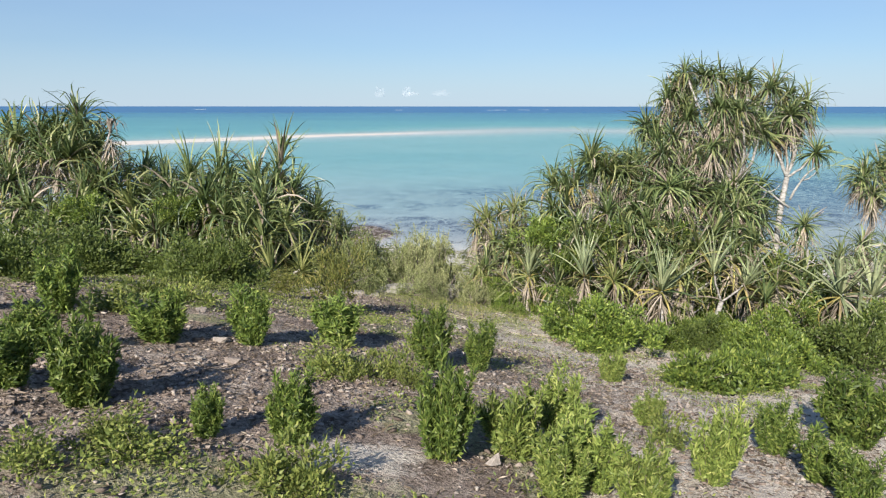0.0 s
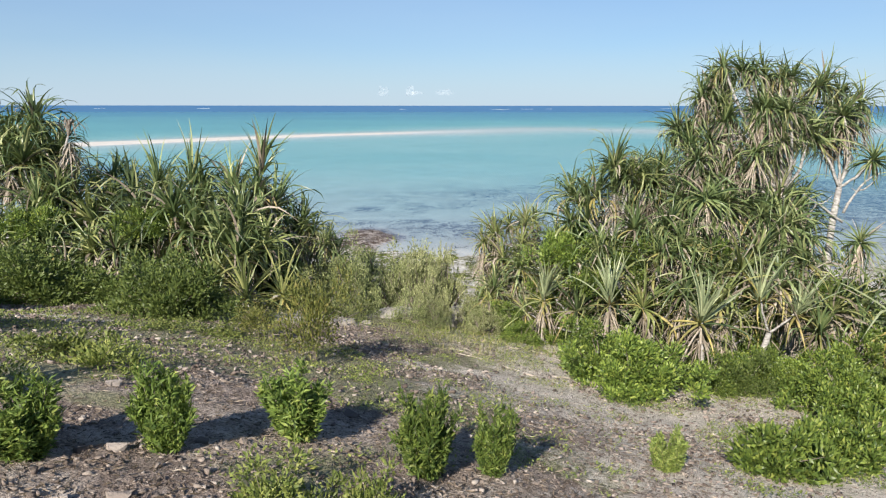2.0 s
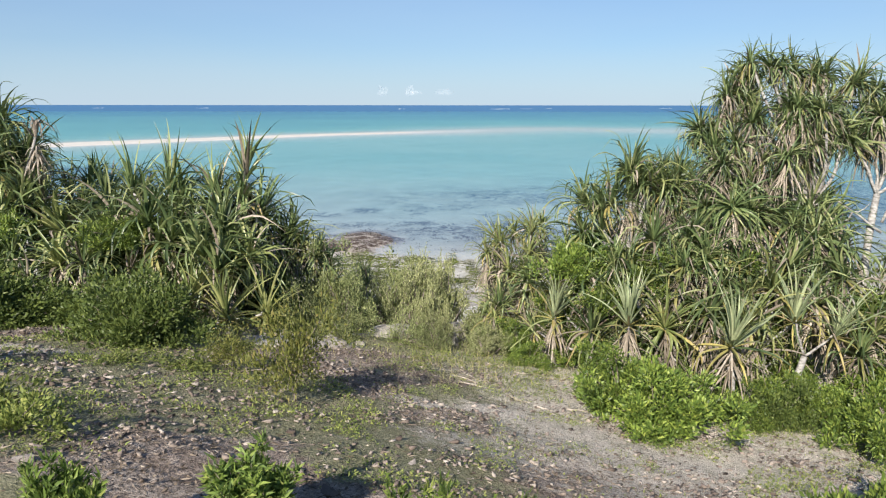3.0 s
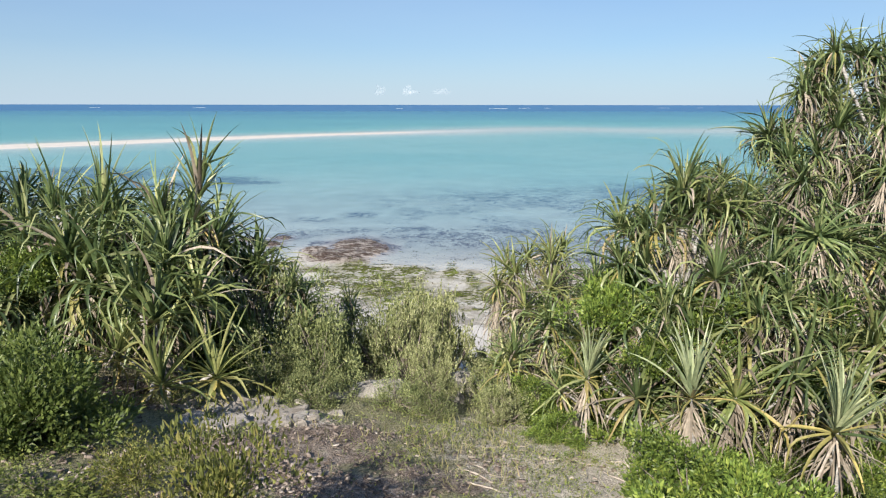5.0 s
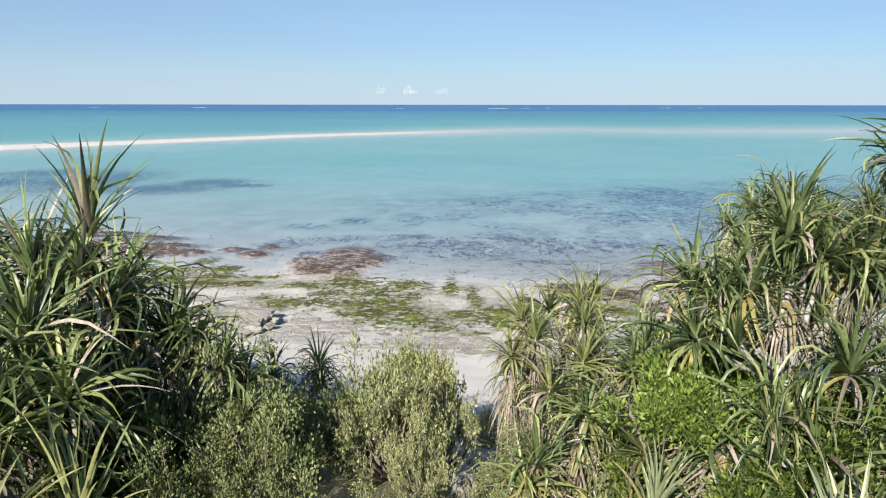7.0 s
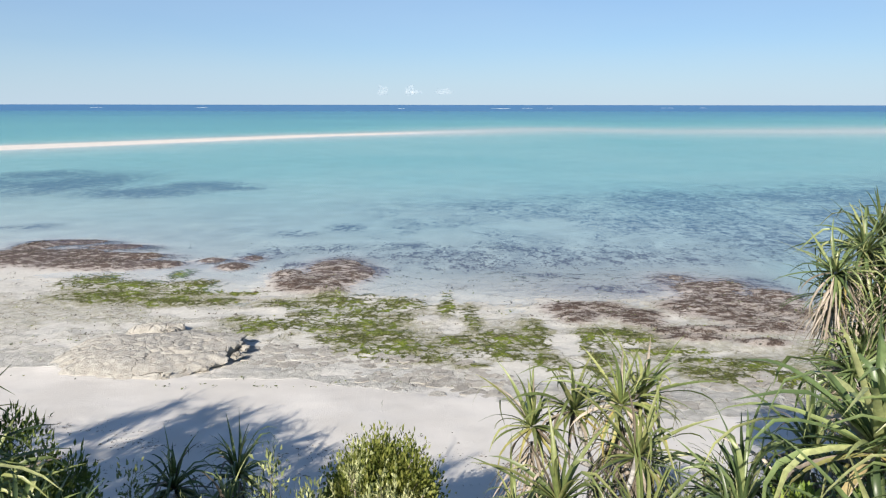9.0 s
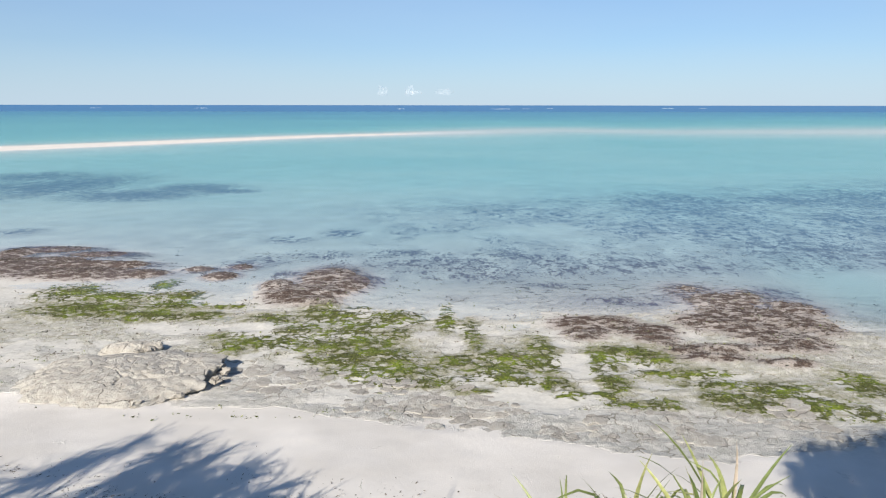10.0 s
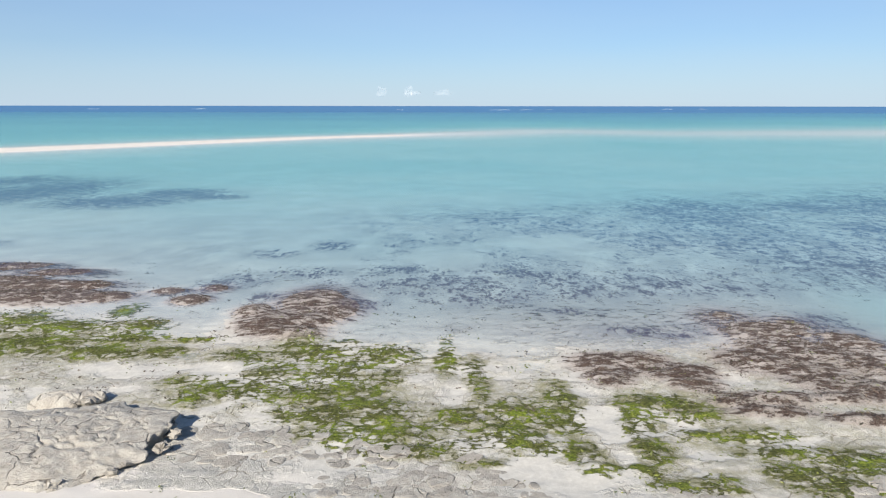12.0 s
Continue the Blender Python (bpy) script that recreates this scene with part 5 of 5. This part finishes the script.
def bare_rock(x, y):
    return np.clip(1.5 * blobs(x, y, PALE[:2]), 0, 1)


def build_cover():
    rng = np.random.default_rng(61)
    x, y = scatter(rng, 210000, -9, 7.5, 2.8, 19.5, lambda x, y: (1 - bare_rock(x, y)) * cover_of(x, y) * smooth(0.47, 0.62, fbm(x * 1.9, y * 1.9, 4, 43)) * (1 - smooth(17.5, 19.5, y)))
    P = np.stack([x, y, height(x, y) + rng.uniform(0, 0.07, len(x))], 1)
    D = rng.normal(size=P.shape) * np.array([1, 1, 0.5]) + np.array([0, 0, 0.7])
    v, f = leaves(P, D, rng.uniform(0.02, 0.055, len(x)), rng.uniform(0.009, 0.022, len(x)), rng)
    tagged(new("creeping_plants", mesh_of("creeping_plants", v, f, [CREEPER], shade=False)), "low creeping green plants spread over stony soil", "ground cover", kind="stuff")
    x, y = scatter(rng, 7000, -3, 3.6, 14.5, 20, lambda x, y: 0.9 * np.exp(-(((x - 0.4) / 1.3) ** 2 + ((y - 17.0) / 1.1) ** 2)) + 0.03)
    P = np.stack([x, y, height(x, y)], 1)
    D = rng.normal(size=P.shape) * np.array([0.4, 0.4, 0.2]) + np.array([0, 0, 1.0])
    v, f = leaves(P, D, rng.uniform(0.10, 0.26, len(x)), rng.uniform(0.006, 0.012, len(x)), rng, 0.35)
    tagged(new("grass_tufts", mesh_of("grass_tufts", v, f, [GRASS], shade=False)), "thin pale green grass on the dune edge", "grass", kind="stuff")
    x, y = scatter(rng, 110000, -9, 7.5, 2.8, 19, lambda x, y: (1 - bare_rock(x, y)) * (0.85 * (1 - cover_of(x, y)) + 0.1))
    P = np.stack([x, y, height(x, y) + 0.008], 1)
    D = rng.normal(size=P.shape) * np.array([1, 1, 0.12])
    v, f = leaves(P, D, rng.uniform(0.02, 0.10, len(x)), rng.uniform(0.005, 0.016, len(x)), rng, 0.1)
    tagged(new("leaf_litter", mesh_of("leaf_litter", v, f, [LITTER], shade=False)), "dry fallen leaves and twigs lying on soil", "leaf litter", kind="stuff")


def rock_shape(seed, flat=0.6, subdiv=1):
    rng = random.Random(seed)
    bm = bmesh.new()
    bmesh.ops.create_icosphere(bm, subdivisions=subdiv, radius=1.0)
    for v in bm.verts:
        v.co *= rng.uniform(0.5, 1.25)
        v.co.z *= flat
    me = bpy.data.meshes.new("stone")
    bm.to_mesh(me)
    bm.free()
    return me


def chip_shape(seed, flat=0.6):
    """An angular broken stone: the hull of a few random corners."""
    rng = random.Random(seed)
    bm = bmesh.new()
    for _ in range(11):
        d = Vector((rng.uniform(-1, 1), rng.uniform(-1, 1), rng.uniform(-1, 1)))
        bm.verts.new(Vector((d.x, d.y, d.z * flat)) * rng.uniform(0.8, 1.1))
    bmesh.ops.convex_hull(bm, input=bm.verts)
    bmesh.ops.delete(bm, geom=[v for v in bm.verts if not v.link_faces], context="VERTS")
    bmesh.ops.triangulate(bm, faces=bm.faces[:])
    me = bpy.data.meshes.new("stone")
    bm.to_mesh(me)
    bm.free()
    return me


STONES = []
for k in range(6):
    me = chip_shape(700 + k, 0.45 + 0.07 * k)
    me.materials.append(STONE)
    STONES.append(me)


def build_rubble():
    rng = np.random.default_rng(71)
    ico = [np.array([v.co[:] for v in me.vertices]) for me in STONES]
    tri = [np.array([p.vertices[:] for p in me.polygons]) for me in STONES]
    x, y = scatter(rng, 170000, -8.5, 7, 2.6, 17.5, lambda x, y: (1 - bare_rock(x, y)) * (0.2 + 0.8 * smooth(0.38, 0.6, fbm(x * 0.7, y * 0.7, 3, 77))) * (1 - 0.6 * cover_of(x, y)) * (1 - 0.2 * smooth(9, 16, y)))
    z = height(x, y)
    vs, fs, o = [], [], 0
    for k in range(6):
        pick = np.arange(len(x)) % 6 == k
        n = int(pick.sum())
        s = (0.006 + 0.042 * rng.random(n) ** 6) * (1 + 0.5 * smooth(8, 13, y[pick]))
        a = rng.uniform(0, 6.283, n)
        v = ico[k][None] * s[:, None, None] * np.stack([np.ones(n), rng.uniform(0.4, 0.9, n), rng.uniform(0.3, 0.85, n)], 1)[:, None]
        v = np.stack([v[..., 0] * np.cos(a)[:, None] - v[..., 1] * np.sin(a)[:, None], v[..., 0] * np.sin(a)[:, None] + v[..., 1] * np.cos(a)[:, None], v[..., 2]], -1)
        v = v + np.stack([x[pick], y[pick], z[pick] + s * 0.25], 1)[:, None]
        vs.append(v.reshape(-1, 3))
        fs.append((tri[k][None] + (np.arange(n) * len(ico[k]))[:, None, None]).reshape(-1, 3) + o)
        o += n * len(ico[k])
    tagged(new("rubble", mesh_of("rubble", np.concatenate(vs), np.concatenate(fs), [STONE], shade=False)), "small grey coral rubble strewn over dry soil", "rubble", kind="stuff")
    x, y = scatter(rng, 420, -7, 6, 3.0, 16, lambda x, y: 0.2 + 0.75 * np.exp(-(((x + 1.8) / 1.8) ** 2 + ((y - 6.0) / 2.0) ** 2)))
    for i in range(min(len(x), 200)):
        s = 0.035 + 0.05 * rng.random() ** 2
        part("stone", STONES[i % 6], ground, pose(x[i], y[i], hz(x[i], y[i]) + s * 0.15, rng.uniform(-15, 15), rng.uniform(-15, 15), rng.uniform(0, 360)) @ Matrix.Diagonal((s, s * rng.uniform(0.7, 1.1), s, 1)))
    for x, y, s in [(-0.78, 6.6, 0.11), (-0.63, 5.9, 0.09), (-1.4, 6.4, 0.08), (-1.2, 6.2, 0.09), (-2.0, 6.6, 0.08), (0.35, 4.85, 0.08), (-0.9, 9.2, 0.12)]:
        part("stone", STONES[int(s * 1000) % 6], ground, pose(x, y, hz(x, y) + s * 0.25, 10, 5, x * 90) @ Matrix.Diagonal((s, s * 0.8, s, 1)))


def build_algae():
    rng = np.random.default_rng(65)
    clumped = lambda x, y, mats, k: smooth(0.0, 0.16, 0.52 * blobs(x, y, mats) + 1.7 * (fbm(x * 1.5 + k, y * 2.1, 5, 66) - 0.5) - 0.27)
    x, y = scatter(rng, 60000, -24, 19, 41, 62, lambda x, y: 0.45 * clumped(x, y, GREEN_MATS, 0) * (1 - np.clip(1.1 * blobs(x, y, SAND_PATCHES), 0, 1)))
    P = np.stack([x, y, height(x, y)], 1)
    D = rng.normal(size=P.shape) * np.array([1, 1, 0.18]) + np.array([0, 0, 0.12])
    v, f = leaves(P, D, rng.uniform(0.06, 0.18, len(x)), rng.uniform(0.03, 0.08, len(x)), rng)
    tagged(new("green_algae", mesh_of("green_algae", v, f, [ALGAE], shade=False)), "wet green algae matted over reef rock at low tide", "algae", kind="stuff")
    x, y = scatter(rng, 90000, -34, 26, 47, 75, lambda x, y: 0.75 * clumped(x, y, BROWN_WEST, 31) + 0.6 * clumped(x, y, BROWN_MIDDLE + BROWN_EAST, 31))
    P = np.stack([x, y, height(x, y)], 1)
    D = rng.normal(size=P.shape) * np.array([1, 1, 0.2]) + np.array([0, 0, 0.15])
    v, f = leaves(P, D, rng.uniform(0.05, 0.16, len(x)), rng.uniform(0.03, 0.08, len(x)), rng)
    tagged(new("brown_seaweed", mesh_of("brown_seaweed", v, f, [KELP], shade=False)), "brown seaweed lying on rock at the waterline", "seaweed", kind="stuff")
    x, y = scatter(rng, 26000, -16, 12, 29, 40, lambda x, y: (0.5 * np.exp(-((y - 33.5 + 0.12 * x) / 1.6) ** 2) + 2.0 * np.exp(-((y - 34.8 + 0.42 * (x + 9)) / 0.9) ** 2) * smooth(-5, -7, x)) * smooth(0.5, 0.66, fbm(x * 0.6, y * 1.2, 3, 67)) + 0.002)
    P = np.stack([x, y, height(x, y) + 0.006], 1)
    v, f = leaves(P, rng.normal(size=P.shape) * np.array([1, 1, 0.1]), rng.uniform(0.04, 0.14, len(x)), rng.uniform(0.01, 0.035, len(x)), rng, 0.1)
    tagged(new("beach_wrack", mesh_of("beach_wrack", v, f, [KELP], shade=False)), "dark dry seaweed bits strewn on white sand", "beach wrack", kind="stuff")


build_cover()
build_rubble()
build_algae()


def slab_mesh(seed, n=9, mat=None):
    """A flat irregular limestone slab of unit radius and unit height with a worn rim."""
    rng = random.Random(seed)
    rim = [(math.cos(6.283 * i / n), math.sin(6.283 * i / n), rng.uniform(0.75, 1.1)) for i in range(n)]
    v = [(c * r, s * r, -1.0) for c, s, r in rim] + [(c * r * 0.98, s * r * 0.98, 0.35 + rng.uniform(-0.2, 0.2)) for c, s, r in rim] + [(c * r * 0.8, s * r * 0.8, 0.8 + rng.uniform(-0.15, 0.25)) for c, s, r in rim] + [(0, 0, 1.0)]
    f = []
    for i in range(n):
        j = (i + 1) % n
        f += [(i, j, n + j, n + i), (n + i, n + j, 2 * n + j, 2 * n + i), (2 * n + i, 2 * n + j, 3 * n)]
    return mesh_of("slab", np.array(v), f, [mat or REEF], shade=False)


SLABS = [slab_mesh(800 + k, 7 + k % 4) for k in range(8)]
LEDGE_SLABS = [slab_mesh(830 + k, 5 + k % 3, LEDGE) for k in range(6)]


def build_slabs():
    rng = random.Random(81)
    made = 0
    for k in range(1400):
        x, y = rng.uniform(-8.5, 13), rng.uniform(39, 47.5)
        e = float(sea_edge(np.array([x]))[0])
        if y < e + 0.4 or y > e + 4.5 or made >= 240 or rng.random() < 0.35 or float(fbm(np.array([x * 0.7]), np.array([y * 0.9]), 3, 83)[0]) < 0.46:
            continue
        if (x - 4.2) ** 2 / 3.5 + (y - 43.6) ** 2 / 0.8 < 1 or abs(x - 6.2) < 0.5:
            continue
        s = rng.uniform(0.22, 0.55)
        part("slab", SLABS[made % 8], ground, pose(x, y, hz(x, y) - rng.uniform(0.0, 0.025), rng.uniform(-5, 5), rng.uniform(-5, 5), rng.uniform(0, 360)) @ Matrix.Diagonal((s, s * rng.uniform(0.6, 0.9), 0.035, 1)))
        made += 1
    for k in range(70):
        x, y = -2.95 + rng.gauss(0, 0.55), 17.5 + rng.gauss(0, 0.42)
        w = rng.uniform(0.13, 0.42)
        part("slab", LEDGE_SLABS[k % 6], ground, pose(x, y, hz(x, y) - 0.005, rng.uniform(-10, 10), rng.uniform(-10, 10), rng.uniform(-60, 60)) @ Matrix.Diagonal((w, w * rng.uniform(0.4, 0.75), rng.uniform(0.03, 0.07), 1)))


def outcrop(name, cx, cy, rx, ry, top, turn, seed, label, chunks=0):
    """A low limestone dome, cracked on top, with an undercut lip."""
    na, nr = 200, 56
    verts, faces = [], []
    base = hz(cx, cy)
    for j in range(nr + 4):
        for i in range(na):
            a = 2 * math.pi * i / na
            wob = 1 + 0.24 * (noise.fractal(Vector((math.cos(a) * 1.7, math.sin(a) * 1.7, seed)), 1.0, 2.0, 3)) + 0.06 * noise.noise(Vector((math.cos(a) * 6, math.sin(a) * 6, seed))) + 0.03 * noise.noise(Vector((math.cos(a) * 17, math.sin(a) * 17, seed)))
            if j <= nr:
                r, lip = j / nr, 0.0
            else:
                r, lip = 1.0 - 0.05 * (j - nr), (j - nr) / 3.0
            x, y = rx * r * wob * math.cos(a), ry * r * wob * math.sin(a)
            x, y = x * math.cos(turn) - y * math.sin(turn), x * math.sin(turn) + y * math.cos(turn)
            steep = 0.10 + 0.90 * max(0.0, math.cos(a - 0.30)) ** 1.3
            z = top * (1 - (1 - steep) * r ** 4.0 - 0.18 * r ** 2)
            p = Vector((x, y, seed * 3.1))
            z += (0.06 * noise.fractal(p * 0.8, 1.0, 2.0, 4) + 0.022 * noise.fractal(p * 4.0, 0.7, 2.0, 5)) * (1 - lip)
            ridge = min(abs(noise.noise(p * 0.7 + Vector((0.15, 0.1, 0)) * noise.noise(p * 3.0))), 1.3 * abs(noise.noise(p * 1.3)))
            z -= 0.10 * max(0.0, 1 - ridge / 0.04) * (1 - lip)
            if lip:
                z = z * (1 - lip) - 0.35 * lip
            verts.append((x, y, z))
    for j in range(nr + 3):
        for i in range(na):
            k = (i + 1) % na
            faces.append((j * na + i, j * na + k, (j + 1) * na + k, (j + 1) * na + i))
    me = mesh_of(name, np.array(verts), [f[::-1] for f in faces], [REEF])
    ob = new(name, me)
    ob.matrix_basis = pose(cx, cy, base)
    rng = random.Random(int(seed))
    for k in range(chunks):
        a = rng.uniform(-1.1, 0.75)
        w = rng.uniform(0.10, 0.34)
        x, y = rx * 1.02 * math.cos(a), ry * 1.02 * math.sin(a)
        x, y = x * math.cos(turn) - y * math.sin(turn), x * math.sin(turn) + y * math.cos(turn)
        part("rock_chunk", CHUNKS[k % 4], ob, pose(x, y, top * 0.42 + rng.uniform(-0.12, 0.1), rng.uniform(-25, 25), rng.uniform(-25, 25), rng.uniform(0, 360)) @ Matrix.Diagonal((w, w * 0.75, w * 0.6, 1)))
    return tagged(ob, label, "rock")


CHUNKS = []
for k in range(4):
    me = rock_shape(760 + k, 0.8, 2)
    me.materials.append(REEF)
    CHUNKS.append(me)


outcrop("rock_outcrop", -12.4, 45.3, 4.0, 3.0, 0.62, -0.05, 3.0, "low cracked limestone outcrop with undercut edge on the beach", 6)
outcrop("rock_ledge", -13.6, 48.9, 1.3, 0.6, 0.42, 0.1, 5.0, "small dark-edged limestone ledge on the reef flat", 12)
outcrop("gully_rock", -1.35, 19.5, 0.5, 0.34, 0.2, 0.3, 9.0, "pale weathered rock between scrub in the gully")
outcrop("gully_rock", 0.2, 20.9, 0.45, 0.36, 0.62, 0.9, 11.0, "pale weathered rock between scrub in the gully")
outcrop("beach_rock", -5.2, 28.6, 1.1, 0.6, 0.55, 0.2, 7.0, "dark shaded rock at the foot of the slope")
build_slabs()


# ---- dead wood on the dune edge ----
def stick(points, r, label):
    base = Vector((points[0][0], points[0][1], hz(points[0][0], points[0][1])))
    pts = [Vector((x, y, hz(x, y) + r * 0.6 + dz)) - base for x, y, dz in points]
    v, f = tube(pts, [r * (1 - 0.6 * i / len(pts)) for i in range(len(pts))], 6)
    ob = new("fallen_branch", mesh_of("fallen_branch", np.array([tuple(p) for p in v]), f, [DRIFT]))
    ob.matrix_basis = Matrix.Translation(base)
    return tagged(ob, label, "fallen branch", "dead branches on the dune edge")


rs = random.Random(91)
for k in range(20):
    x, y = rs.uniform(-1.5, 3.4), rs.uniform(14.6, 17.6)
    a, ln = rs.uniform(-1.2, 0.9), rs.uniform(0.25, 0.75)
    stick([(x + ln * t * math.cos(a) + 0.07 * rs.uniform(-1, 1), y + ln * t * math.sin(a) + 0.07 * rs.uniform(-1, 1), 0.0) for t in (0, 0.25, 0.5, 0.75, 1)], rs.uniform(0.010, 0.022), "bleached dead branch lying on bare soil")


# ---- far away: clouds and surf ----
def cloud(x, y, z, w, h, seed):
    bm = bmesh.new()
    bmesh.ops.create_icosphere(bm, subdivisions=4, radius=1.0)
    for v in bm.verts:
        lump = 1 + 0.55 * noise.fractal(v.co * 1.3 + Vector((seed * 9.1, 0, 0)), 0.8, 2.0, 4)
        v.co = Vector((v.co.x * lump * w / 2, v.co.y * lump * h / 2, v.co.z * lump * h * (0.7 if v.co.z > 0 else 0.25)))
    me = bpy.data.meshes.new("cloud")
    bm.to_mesh(me)
    bm.free()
    me.materials.append(CLOUD)
    me.polygons.foreach_set("use_smooth", np.ones(len(me.polygons), bool))
    ob = new("cloud", me)
    ob.matrix_basis = pose(x, y, z)
    ob.visible_shadow = False
    return tagged(ob, "small white cumulus cloud low over the horizon", "cloud", "clouds on the horizon")


cm = Mat("cloud")
cm.base((0.9, 0.9, 0.9), 1.0, 0.0)
cm.put(cm.b.inputs["Alpha"], cm.math("MULTIPLY", cm.step(0.35, 0.7, cm.noise(0.06, 4.0)), 0.10))
CLOUD = cm.m
for x, w, h, s in [(-396, 60, 62, 1), (-226, 52, 58, 2), (-190, 80, 22, 5), (-10, 100, 34, 3)]:
    cloud(x, 4600, 74, w, h, s)

fm = Mat("foam")
fm.base((0.42, 0.51, 0.56), 0.7, 0.2)
for k, (x, y, ln) in enumerate([(110, 1500, 40), (170, 1560, 26), (-90, 1500, 14), (-560, 1700, 30), (-800, 1700, 26), (230, 1650, 14), (520, 1750, 30), (620, 1800, 20)]):
    rf = random.Random(k)
    pts = [(ln * (t - 0.5), rf.uniform(-3, 3), 0.25 + 0.3 * rf.random()) for t in np.linspace(0, 1, 12)]
    v, f = tube(pts, [0.1] + [rf.uniform(0.1, 0.4) for _ in range(10)] + [0.1], 6)
    ob = new("breaking_wave", mesh_of("breaking_wave", np.array([tuple(p) for p in v]), f, [fm.m]))
    ob.matrix_basis = pose(x, y, 0)
    tagged(ob, "thin line of white surf on the outer reef", "breaking wave", "surf on the outer reef")
